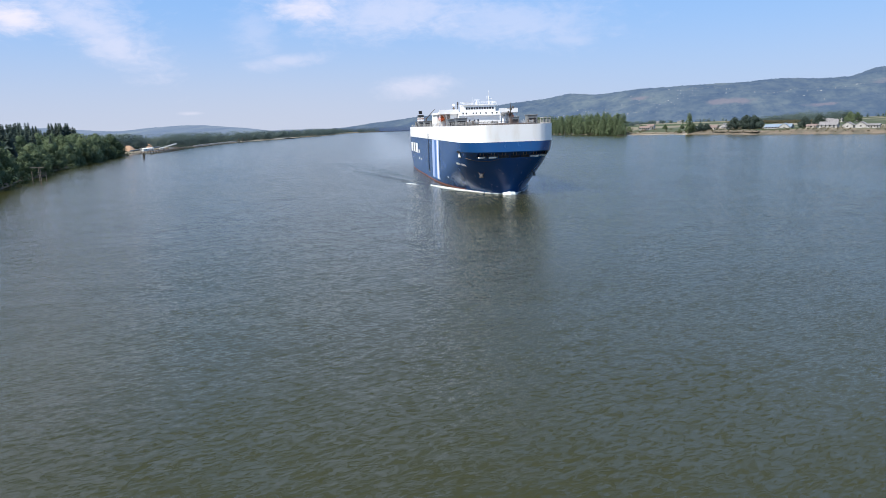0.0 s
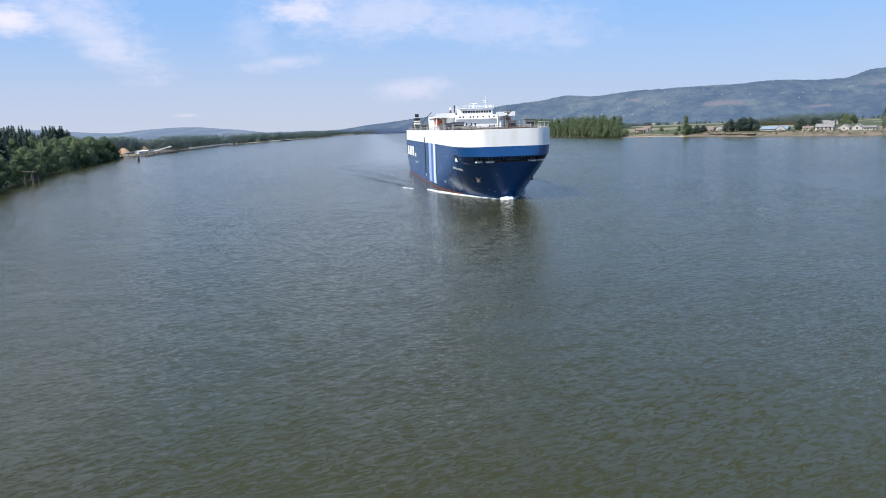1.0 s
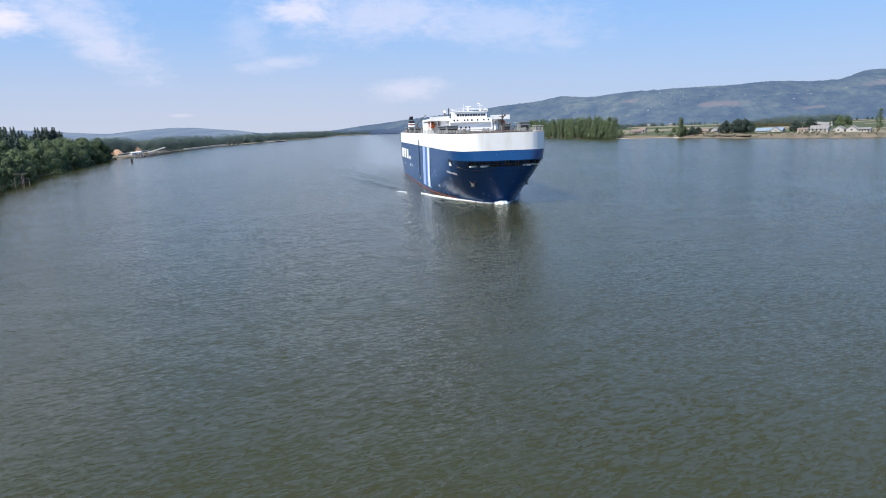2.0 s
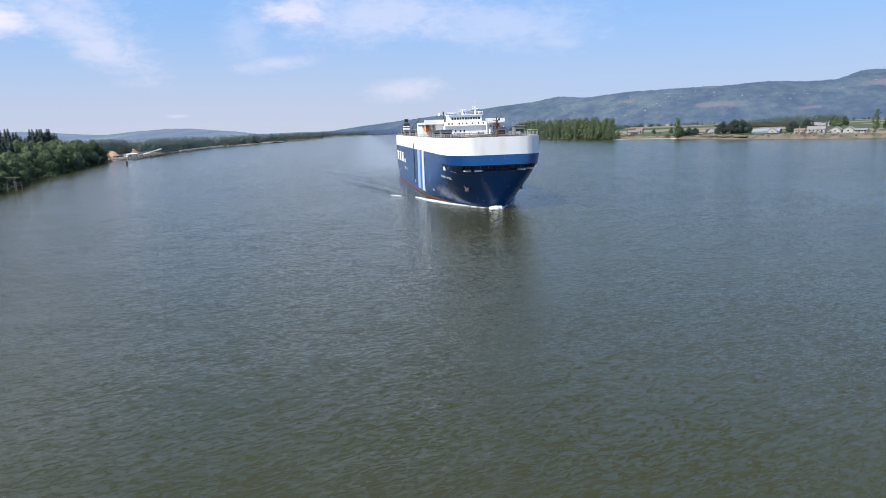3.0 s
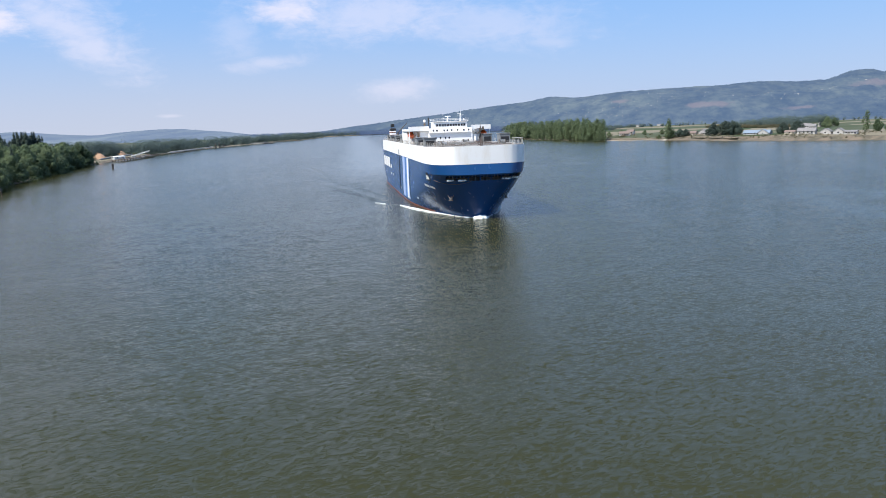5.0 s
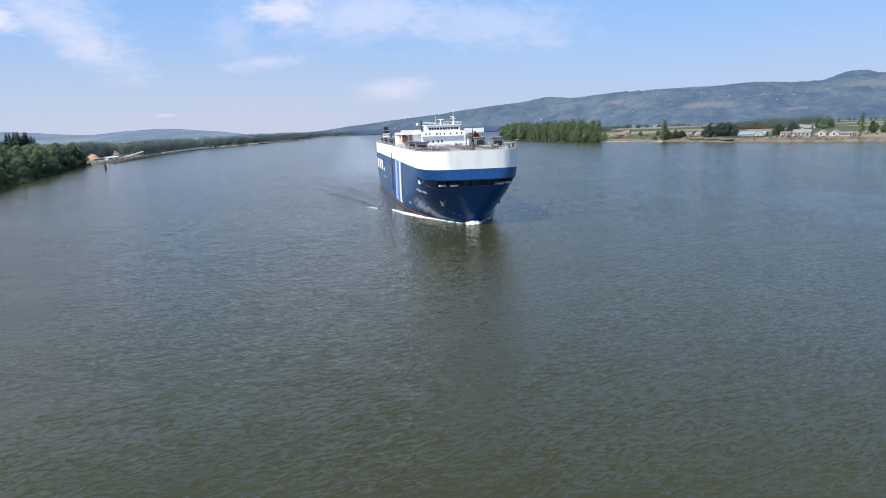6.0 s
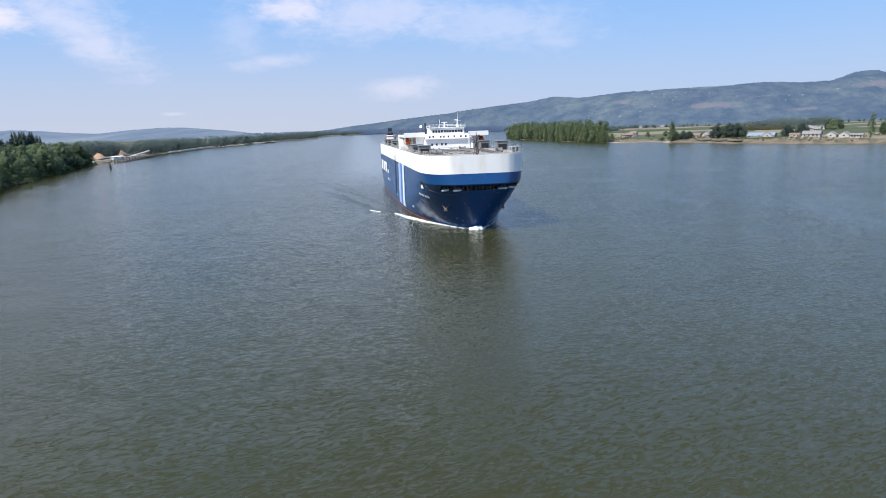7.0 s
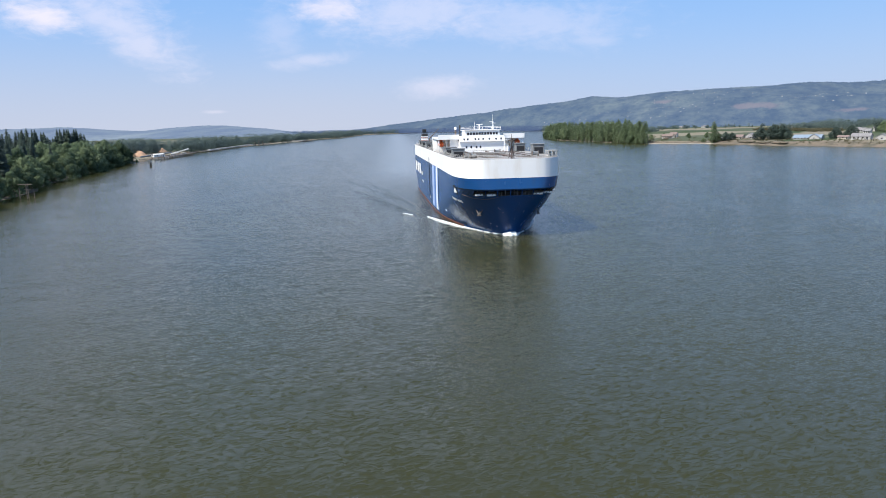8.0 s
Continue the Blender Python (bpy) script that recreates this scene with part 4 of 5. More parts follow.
# ---- white water round the bow ----
def strip_mesh(points, seed, lift=0.03, holes=0.85, cell=0.26):
    """A torn sheet of foam along (x, y, half width): small patches, dense along the middle and scattered at the edges."""
    rng = random.Random(seed)
    verts, faces = [], []
    for (xa, ya, wa), (xb, yb, wb) in zip(points, points[1:]):
        n = max(2, int(math.hypot(xb - xa, yb - ya) / cell))
        dx, dy = xb - xa, yb - ya
        ln = math.hypot(dx, dy)
        nx, ny = -dy / ln, dx / ln
        for i in range(n):
            f = (i + rng.random()) / n
            w = wa + (wb - wa) * f
            for _ in range(max(1, int(w * 2 / cell * 2.6))):
                u = rng.gauss(0, 0.42)
                if abs(u) > 1.2 or rng.random() < holes * abs(u):
                    continue
                cx, cy = xa + dx * f + nx * u * w, ya + dy * f + ny * u * w
                if noise.noise((cx * 0.55, cy * 0.55, seed)) < -0.42 + 0.75 * abs(u):
                    continue
                s = cell * rng.uniform(0.35, 0.95) * (1.15 - 0.6 * min(abs(u), 1))
                z = lift + rng.uniform(0, 0.12) + 0.25 * (1 - min(abs(u), 1)) * rng.random()
                k = rng.randint(5, 7)
                ph = rng.random() * 6.28
                b = len(verts)
                verts.append((cx, cy, z + s * 0.25))
                for q in range(k):
                    a = ph + q * 6.2832 / k
                    rr = s * rng.uniform(0.7, 1.3)
                    verts.append((cx + rr * math.cos(a) * 1.2, cy + rr * math.sin(a), z - 0.12))
                faces += [(b, b + 1 + q, b + 1 + (q + 1) % k) for q in range(k)]
    return verts, faces


def build_wake():
    starboard = [(-(half(y, 0.3) + off), y, w) for y, off, w in ((0.5, 0.3, 0.7), (3, 0.4, 0.5), (6, 0.5, 0.4), (9, 0.6, 0.45), (13, 0.9, 0.9), (19, 1.6, 1.6), (26, 2.6, 2.1), (33, 3.6, 2.1), (39, 4.5, 1.4), (46, 5.6, 0.5))]
    port = [(half(y, 0.3) + off, y, w) for y, off, w in ((0.5, 0.3, 0.7), (8, 0.5, 0.4), (18, 0.8, 0.5), (30, 1.4, 0.6))]
    foam = thing("bow_wave", "white foam curling from the ship's bow along its waterline", "bow wave", kind="stuff")
    part("foam", mesh_of("foam", *strip_mesh(starboard, 3), M["foam"]), None, foam)
    part("foam", mesh_of("foam", *strip_mesh(port, 4), M["foam"]), None, foam)
    part("foam", mesh_of("foam", *strip_mesh([(-28.5, 59.0, 0.08), (-26.6, 55.5, 0.16), (-25.0, 52.5, 0.12)], 5), M["foam"]), None, foam)
    bm = bmesh.new()
    bmesh.ops.create_icosphere(bm, subdivisions=4, radius=1.0)
    for v in bm.verts:
        d = 1 + 0.30 * noise.fractal(v.co * 2.2, 1.0, 2.0, 4)
        v.co = Vector((v.co.x * 2.3 * d, v.co.y * 1.7 * d - 1.0, max(v.co.z, -0.2) * 1.05 * d))
    part("stem_boil", bm, M["foam"], foam, "mound of white water at the stem", smooth=True)
    # low diverging waves left behind by the bow
    waves = thing("wake_wave", "long low waves spreading from the ship", "wake", kind="stuff")
    for side in (-1, 1):
        for k, (x0, y0, x1, y1, h) in enumerate(((23, 48, 52, 150, 0.34), (27, 66, 55, 175, 0.28), (21, 74, 50, 190, 0.24), (24, 96, 50, 230, 0.22), (34, 130, 70, 280, 0.18))):
            verts, faces = [], []
            n = 40
            prof = ((-2.6, -0.05), (-1.5, 0.12), (-0.6, 0.7), (0, 1.0), (0.5, 0.75), (1.3, 0.15), (2.2, -0.05))
            for i in range(n + 1):
                f = i / n
                bend = 5 * math.sin(f * math.pi)
                cx, cy = x0 + (x1 - x0) * f - bend * 0.6, y0 + (y1 - y0) * f
                a = 1.7 * h * math.sin(math.pi * f ** 0.6) * (1 + 0.35 * noise.noise((f * 9, k, side)))
                for px, pz in prof:
                    verts.append((side * (cx + px * 0.95), cy - px * 0.7, pz * a - 0.03))
            w = len(prof)
            for i in range(n):
                for j in range(w - 1):
                    p = i * w + j
                    fc = (p, p + 1, p + w + 1, p + w)
                    faces.append(fc if side > 0 else fc[::-1])
            part("wave", mesh_of("wave", verts, faces, M["water"], True), None, waves)


build_wake()


# ---- trees ----
def tube(verts, faces, path, sides=6):
    """A tapered limb along [(point, radius), ...]."""
    base = len(verts)
    for p, r in path:
        for i in range(sides):
            a = 2 * math.pi * i / sides
            verts.append((p[0] + r * math.cos(a), p[1] + r * math.sin(a), p[2]))
    for k in range(len(path) - 1):
        for i in range(sides):
            a, b = base + k * sides + i, base + k * sides + (i + 1) % sides
            faces.append((a, b, b + sides, a + sides))


def spray(rng, verts, faces, normals, p, v, size, wide, bend=0.4):
    """One leaf spray at p on a clump whose skin faces along v, shaded with the clump."""
    nrm = (v + Vector((rng.gauss(0, 0.34), rng.gauss(0, 0.34), rng.gauss(0.2, 0.34)))).normalized()
    t = nrm.orthogonal().normalized()
    t.rotate(Matrix.Rotation(rng.random() * 6.28, 3, nrm))
    u = nrm.cross(t)
    s = size * rng.uniform(0.6, 1.35)
    b = len(verts)
    verts += [p - t * s, p - u * s * wide - nrm * s * 0.15, p + t * s, p + u * s * wide - nrm * s * 0.15]
    faces += [(b, b + 1, b + 2), (b, b + 2, b + 3)]
    normals += [tuple((v * (1 - bend * 0.6) + nrm * bend).normalized())] * 4


def leaves(rng, clumps, count, size):
    """Small bent leaf sprays on the surface of uneven clumps (x, y, z, rx, rz)."""
    verts, faces, normals = [], [], []
    total = sum(c[3] * c[3] for c in clumps)
    for cx, cy, cz, rx, rz in clumps:
        for _ in range(int(count * rx * rx / total)):
            v = Vector((rng.gauss(0, 1), rng.gauss(0, 1), rng.gauss(0.15, 1))).normalized()
            f = rng.uniform(0.86, 1.05)
            spray(rng, verts, faces, normals, Vector((cx + v.x * rx * f, cy + v.y * rx * f, cz + v.z * rz * f)), v, size, 0.75)
    return verts, faces, normals


def broadleaf(seed, h, spread):
    rng = random.Random(seed)
    tv, tf = [], []
    tube(tv, tf, [((0, 0, -0.6), h * 0.022), ((0.2, 0.1, h * 0.3), h * 0.016), ((0.1, -0.2, h * 0.6), h * 0.010), ((0.3, 0.1, h * 0.85), h * 0.004)])
    clumps = []
    for k in range(22):
        f = (k + 0.5) / 22
        z = h * (0.12 + 0.76 * f)
        wide = spread * (0.55 + 0.75 * math.sin(min(1, 0.12 + f * 0.95) * math.pi)) * 0.64
        a = k * 2.4 + rng.uniform(-0.6, 0.6)
        d = wide * rng.uniform(0.35, 1.0) * (1 - 0.38 * f)
        r = spread * rng.uniform(0.20, 0.40) * (1.08 - 0.35 * f)
        cx, cy = d * math.cos(a), d * math.sin(a)
        clumps.append((cx, cy, z, r, r * rng.uniform(0.8, 1.25)))
        if k % 4 == 0:
            tube(tv, tf, [((0.1, 0, z - r * 1.4), h * 0.008), ((cx * 0.6, cy * 0.6, z - r * 0.4), h * 0.005), ((cx, cy, z), h * 0.002)], 5)
    clumps.append((0, 0, h * 0.88, spread * 0.24, spread * 0.3))
    return (tv, tf), leaves(rng, clumps, 6600, 0.42)


def poplar_tree(seed, h, spread):
    rng = random.Random(seed)
    tv, tf = [], []
    tube(tv, tf, [((0, 0, -0.6), h * 0.014), ((0.1, 0.1, h * 0.4), h * 0.010), ((-0.1, 0.1, h * 0.9), h * 0.003)])
    clumps = []
    for k in range(16):
        f = (k + 0.5) / 16
        z = h * (0.12 + 0.84 * f)
        wide = spread * (0.35 + 0.75 * math.sin(min(1, 0.1 + f * 0.9) * math.pi)) * 0.5
        a = k * 2.4 + rng.uniform(-0.6, 0.6)
        d = wide * rng.uniform(0.1, 0.9)
        r = spread * rng.uniform(0.22, 0.36) * (1.1 - 0.5 * f)
        cx, cy = d * math.cos(a), d * math.sin(a)
        clumps.append((cx, cy, z, r, r * rng.uniform(1.2, 1.9)))
        if k % 3 == 0:
            tube(tv, tf, [((0, 0, z - r * 2.0), h * 0.005), ((cx, cy, z), h * 0.002)], 5)
    return (tv, tf), leaves(rng, clumps, 1100, 0.62)


def fir_tree(seed, h, spread):
    rng = random.Random(seed)
    tv, tf = [], []
    tube(tv, tf, [((0, 0, -0.6), h * 0.015), ((0, 0, h * 0.5), h * 0.010), ((0, 0, h), h * 0.001)])
    verts, faces = [], []
    layers = 34
    for k in range(layers):
        f = k / layers
        z = h * (0.14 + 0.86 * f)
        reach = spread * (1 - f) ** 0.6 * rng.uniform(0.5, 1.25) + 0.25
        for i in range(11):
            a = i * 6.283 / 11 + k * 1.7 + rng.uniform(-0.3, 0.3)
            rr = reach * rng.uniform(0.6, 1.1)
            b = len(verts)
            ca, sa = math.cos(a), math.sin(a)
            w = 0.22 * rr + 0.3
            drop = rr * rng.uniform(0.25, 0.5)
            verts += [(0, 0, z + 0.4), (ca * rr * 0.6 - sa * w, sa * rr * 0.6 + ca * w, z - drop * 0.5), (ca * rr, sa * rr, z - drop), (ca * rr * 0.6 + sa * w, sa * rr * 0.6 - ca * w, z - drop * 0.6)]
            faces += [(b, b + 1, b + 2), (b, b + 2, b + 3)]
    return (tv, tf), (verts, faces, None)


def tree_kind(name, maker, seed, h, spread, mat, label):
    """One tree of a kind, parked on its first place; the others are copies."""
    (tv, tf), (lv, lf, ln) = maker(seed, h, spread)
    return dict(name=name, label=label, trunk=mesh_of("trunk", tv, tf, M["bark"], True), crown=mesh_of("crown", lv, lf, mat, bool(ln), normals=ln))


def plant(kind, x, y, scale, turn, group, z=None, squash=1.0):
    m = Matrix.LocRotScale((x, y, land_z(x, y) if z is None else z), Euler((0, 0, turn)), (scale, scale, scale * squash))
    ob = thing(kind["name"], kind["label"], "tree", m, group)
    part("trunk", kind["trunk"], None, ob)
    part("crown", kind["crown"], None, ob)
    return ob


BROAD = [tree_kind("broadleaf_tree", broadleaf, 10 + k, 20.0, 11.0 + k, M["leaf"], "full green broadleaf tree on the river bank") for k in range(4)]
DARKB = [tree_kind("broadleaf_tree", broadleaf, 30 + k, 15.0, 11.0, M["fir"], "dark green rounded tree beside riverside houses") for k in range(2)]
POPS = [tree_kind("poplar_tree", poplar_tree, 50 + k, 28.0, 9.5, M["poplar"], "tall green poplar in a riverside grove") for k in range(4)]
FIRS = [tree_kind("fir_tree", fir_tree, 70 + k, 28.0, 5.2, M["fir"], "dark pointed fir tree behind the bank") for k in range(3)]


def plant_all():
    rng = random.Random(21)
    # left bank: a wall of broadleaf trees down to the water, firs behind
    y = 92.0
    while y < 604:
        plant(rng.choice(BROAD), shore_left(y) - rng.uniform(3, 8), y, rng.uniform(0.55, 0.86) if y < 340 else rng.uniform(0.62, 1.12), rng.uniform(0, 6.28), "trees on the wooded bank")
        y += rng.uniform(8.5, 15.5)
    for row, (d0, d1, s0, s1, step) in enumerate(((15, 24, 0.85, 1.12, 12), (32, 48, 0.9, 1.15, 16))):
        y = 90.0 + row * 5
        while y < 572 - 30 * row:
            dark = y < 345 and rng.random() < 0.7
            plant(rng.choice(FIRS if dark else BROAD), shore_left(y) - rng.uniform(d0, d1), y, rng.uniform(s0, s1) * (0.95 if dark else 1), rng.uniform(0, 6.28), "firs behind the bank" if dark else "trees on the wooded bank")
            y += rng.uniform(step * 0.7, step * 1.3)
    for x0, y0, n, s, wide in ((-308, 348, 14, 1.0, 9), (-334, 372, 20, 1.0, 13), (-346, 432, 26, 1.06, 10), (-352, 490, 22, 1.12, 10), (-378, 545, 22, 1.16, 12), (-350, 548, 30, 1.12, 9), (-350, 580, 22, 0.96, 6), (-392, 664, 12, 0.86, 12), (-400, 710, 12, 0.85, 14)):
        for k in range(n):
            x, y = x0 + rng.gauss(0, wide), y0 + rng.gauss(0, wide)
            plant(rng.choice(FIRS), x, y, s * rng.choice((0.5, 0.62, 0.74, 0.82, 0.9, 1.0, 1.12)), rng.uniform(0, 6.28), "firs behind the bank")
    # right bank: the poplar grove
    for k in range(150):
        f = k / 149
        y = 738 + 610 * f ** 1.15 + rng.uniform(-3, 3)
        d = 6 + (k % 4) * 10 * min(1.0, 0.12 + (y - 738) / 150) + rng.uniform(-2, 3)
        plant(rng.choice(POPS if rng.random() < 0.85 else BROAD), shore_right(y) + d - 4, y, rng.uniform(0.82, 1.12) * (1.06 - 0.12 * f), rng.uniform(0, 6.28), "poplar grove")
    # single trees among the houses
    for kind, x, y, s in ((POPS[1], 404, 657, 0.98), (POPS[3], 407, 660, 0.85), (BROAD[2], 410, 658, 0.6), (DARKB[0], 417, 650, 0.72), (DARKB[1], 423, 646, 0.6),
                          (DARKB[0], 446, 618, 1.0), (DARKB[1], 455, 606, 1.12), (DARKB[0], 463, 602, 1.1), (DARKB[1], 471, 606, 0.9),
                          (DARKB[0], 508, 566, 0.85), (DARKB[1], 519, 555, 0.95), (POPS[2], 565, 498, 0.85), (BROAD[0], 574, 492, 0.7),
                          (POPS[3], 655, 560, 0.9), (BROAD[3], 585, 486, 0.6), (BROAD[1], 700, 730, 0.8), (DARKB[1], 735, 780, 1.0), (BROAD[2], 760, 790, 0.7),
                          (BROAD[1], 400, 800, 0.4), (BROAD[3], 420, 760, 0.36), (BROAD[0], 440, 745, 0.4), (BROAD[2], 385, 810, 0.42), (BROAD[0], 407, 690, 0.3), (BROAD[1], 415, 684, 0.28)):
        plant(kind, x, y, s, rng.uniform(0, 6.28), "trees among the houses")


def build_bushes():
    rng = random.Random(61)
    spots = []
    for k in range(420):
        y = rng.uniform(430, 860)
        d = rng.choice((rng.uniform(9, 24), rng.uniform(20, 90)))
        x = shore_right(y) + d
        spots.append((x, y, land_z(x, y) - 0.3, rng.uniform(0.8, 3.2)))
    woods("bank_bushes", "low olive and brown bushes along the bank top", spots, 62, 22, 0.4, 0.7, "scrub")


def woods(name, label, spots, seed, quads=26, size=2.0, shape=0.42, mat="woods"):
    """Far woods that nobody could count, as one object."""
    rng = random.Random(seed)
    verts, faces, normals = [], [], []
    for x, y, z, h in spots:
        r = h * shape * rng.uniform(0.8, 1.2)
        for _ in range(quads):
            v = Vector((rng.gauss(0, 1), rng.gauss(0, 1), rng.gauss(0, 1))).normalized()
            f = rng.uniform(0.84, 1.05)
            taper = f * (1.0 - 0.35 * max(v.z, 0))
            spray(rng, verts, faces, normals, Vector((x + v.x * r * taper, y + v.y * r * taper, z + h * 0.55 + v.z * f * h * 0.5)), v, size, 0.8, 0.12)
    tagged(new(name, mesh_of(name, verts, faces, M[mat], True, normals=normals)), label=label, category="woods", kind="stuff")


def plant_woods():
    rng = random.Random(5)
    spots = []
    for k in range(1250):
        y = 640 + 2900 * rng.random() ** 1.5
        d = 4 + (90 if y < 900 else 60) * rng.random() ** 1.4
        if 640 < y < 900 and d < 42:
            d += 40
        x = shore_left(y) - d
        spots.append((x, y, land_z(x, y) - 1, rng.uniform(9, 23)))
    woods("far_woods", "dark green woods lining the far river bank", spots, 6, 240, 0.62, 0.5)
    spots = []
    for k in range(650):
        y = rng.uniform(90, 640)
        if y < 310 and k % 4 or y > 608:
            continue
        x = shore_left(y) + 2.5 - 50 * rng.random() ** 2
        spots.append((x, y, max(land_z(x, y), 0) - 0.8, rng.uniform(2, 5.5)))
    woods("bank_shrubs", "dense green shrubs under the bank trees", spots, 8, 22, 0.6, 0.6, "leaf")
    spots = []
    for k in range(900):
        f = rng.random()
        y = 1250 + 3100 * f
        x = shore_right(y) + 8 + 160 * rng.random() ** 1.5
        spots.append((x, y, land_z(x, y) - 1, rng.uniform(12, 22)))
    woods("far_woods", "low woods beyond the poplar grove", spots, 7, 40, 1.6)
    spots = []
    for k in range(1700):
        a = radians(-7 + 25 * rng.random())
        d = curve_at([(-7, 3420), (9, 3350), (16, 2800), (18, 2650)], math.degrees(a)) + rng.uniform(-40, 90)
        spots.append((-46 + d * math.sin(a), -206 + d * math.cos(a), 1.0, rng.uniform(13, 24)))
    # the hill material lends these woods its blue haze glow
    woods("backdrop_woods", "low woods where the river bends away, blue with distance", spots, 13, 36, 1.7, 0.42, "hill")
    # hedges and copses between the fields
    spots = []
    for (xa, ya), (xb, yb), n, h in (((980, 1290), (1150, 1420), 60, 24), ((1050, 1250), (1260, 1420), 90, 26), ((600, 1500), (980, 1900), 70, 14),
                                     ((700, 1650), (1500, 1500), 90, 14), ((1200, 1150), (1500, 1000), 70, 18), ((1000, 900), (1150, 820), 50, 16), ((560, 1240), (680, 1500), 40, 12), ((900, 2200), (1900, 1700), 140, 18)):
        for k in range(n):
            f = rng.random()
            x, y = xa + (xb - xa) * f + rng.gauss(0, 9), ya + (yb - ya) * f + rng.gauss(0, 9)
            spots.append((x, y, land_z(x, y) - 0.5, h * rng.uniform(0.4, 0.8)))
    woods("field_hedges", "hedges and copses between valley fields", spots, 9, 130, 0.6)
    spots = []
    for k in range(120):
        f = rng.random()
        x, y = 855 - 60 * f + rng.gauss(0, 12), 1215 - 310 * f + rng.gauss(0, 12)
        spots.append((x, y, land_z(x, y) - 0.5, rng.uniform(10, 20) * (0.6 + 0.5 * f)))
    woods("green_copse", "pale green copse beyond the riverside houses", spots, 23, 200, 0.5, 0.42)
    spots = []
    for k in range(420):
        f, g = rng.random(), rng.random()
        x, y = 790 - 50 * f - 60 * g, 1150 - 290 * f - 20 * g
        spots.append((x, y, land_z(x, y) - 0.5, rng.uniform(2.5, 6.5)))
    woods("brown_scrub", "brown leafless scrub before the copse", spots, 24, 50, 0.5, 0.7, "scrub")
    # tree tops over the hillsides, in the hillsides' glowing haze colour
    for verts, w, seed, count, label in ((VERT_R, W_R, 11, 12000, "firs covering the long hillside"), (VERT_L, W_L, 12, 3500, "trees on the low far hills")):
        rng2 = random.Random(seed)
        tv, tf = [], []
        for _ in range(count):
            k = int(rng2.random() ** 0.6 * 17)
            i = rng2.randrange(0, w - 1)
            p = verts[k * w + i]
            q = verts[k * w + i + 1]
            f = rng2.random()
            x, y, z = (p[j] + (q[j] - p[j]) * f for j in range(3))
            if z < 8 or noise.noise((x * 0.006, y * 0.006, 4.0)) < -0.12 and k < 15:
                continue
            h, r = rng2.uniform(1.2, 4.2 if seed == 11 else 2.6), rng2.uniform(4, 8)
            b = len(tv)
            ph = rng2.random() * 6
            tv.append((x, y, z + h))
            tv += [(x + r * math.cos(ph + a * 1.2566), y + r * math.sin(ph + a * 1.2566), z - 3) for a in range(5)]
            tf += [(b, b + 1 + a, b + 1 + (a + 1) % 5) for a in range(5)]
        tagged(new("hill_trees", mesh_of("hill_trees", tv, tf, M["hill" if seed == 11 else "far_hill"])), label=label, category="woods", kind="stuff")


# ---- houses, docks and small things ----
def build_house_at(x, y, turn, w, d, h, rise, wall, roof, label, name="house", windows=3, z=None, porch=False, sink=0.4):
    """A gabled house: walls, overhanging roof, windows and a door, its long side along its own x."""
    ob = thing(name, label, name.split("_")[-1], Matrix.LocRotScale((x, y, land_z(x, y) if z is None else z), Euler((0, 0, radians(turn))), None), "riverside houses")
    bm = box(bmesh.new(), -w / 2, w / 2, -d / 2, d / 2, -sink, h)
    for sx in (-1, 1):
        vs = [bm.verts.new(p) for p in ((sx * w / 2, -d / 2, h), (sx * w / 2, d / 2, h), (sx * w / 2, 0, h + rise), (sx * (w / 2 - 0.2), -d / 2, h), (sx * (w / 2 - 0.2), d / 2, h), (sx * (w / 2 - 0.2), 0, h + rise))]
        bm.faces.new(vs[:3]), bm.faces.new(vs[3:][::-1])
    part("wall", bm, M[wall], ob)
    o, t = 0.6, 0.25
    verts = []
    for sx in (-1, 1):
        for yy, zz in ((-d / 2 - o, h - o * rise / (d / 2)), (0, h + rise), (d / 2 + o, h - o * rise / (d / 2))):
            verts += [(sx * (w / 2 + o), yy, zz + t), (sx * (w / 2 + o), yy, zz + 0.02)]
    faces = [(0, 2, 8, 6), (2, 4, 10, 8), (1, 7, 9, 3), (3, 9, 11, 5), (0, 1, 3, 2), (2, 3, 5, 4), (6, 8, 9, 7), (8, 10, 11, 9), (0, 6, 7, 1), (4, 5, 11, 10)]
    part("roof", (verts, faces), M[roof], ob)
    for k in range(windows):
        xx = -w / 2 + w * (k + 0.7) / (windows + 0.4)
        part("window", boxed(xx - 0.8, xx + 0.8, -d / 2 - 0.06, -d / 2 + 0.04, h * 0.38, h * 0.80), M["pane"], ob)
    part("window", boxed(-w / 2 - 0.06, -w / 2 + 0.04, -0.9, 0.9, h * 0.38, h * 0.80), M["pane"], ob)
    part("door", boxed(w * 0.32, w * 0.32 + 1.1, -d / 2 - 0.07, -d / 2 + 0.04, 0, 2.1), M["seam"], ob)
    if porch:
        part("porch", boxed(-w * 0.3, w * 0.3, -d / 2 - 2.2, -d / 2, h - 0.3, h - 0.05), M[roof], ob)
        for k in range(4):
            part("porch_post", rods(((-w * 0.28 + w * 0.56 * k / 3, -d / 2 - 2.0, -0.3), (-w * 0.28 + w * 0.56 * k / 3, -d / 2 - 2.0, h - 0.3), 0.12)), M["siding"], ob)
    return ob


def gable_front(x, y, turn, w, d, h, rise, wall, roof, label):
    return build_house_at(x, y, turn + 90, d, w, h, rise, wall, roof, label)


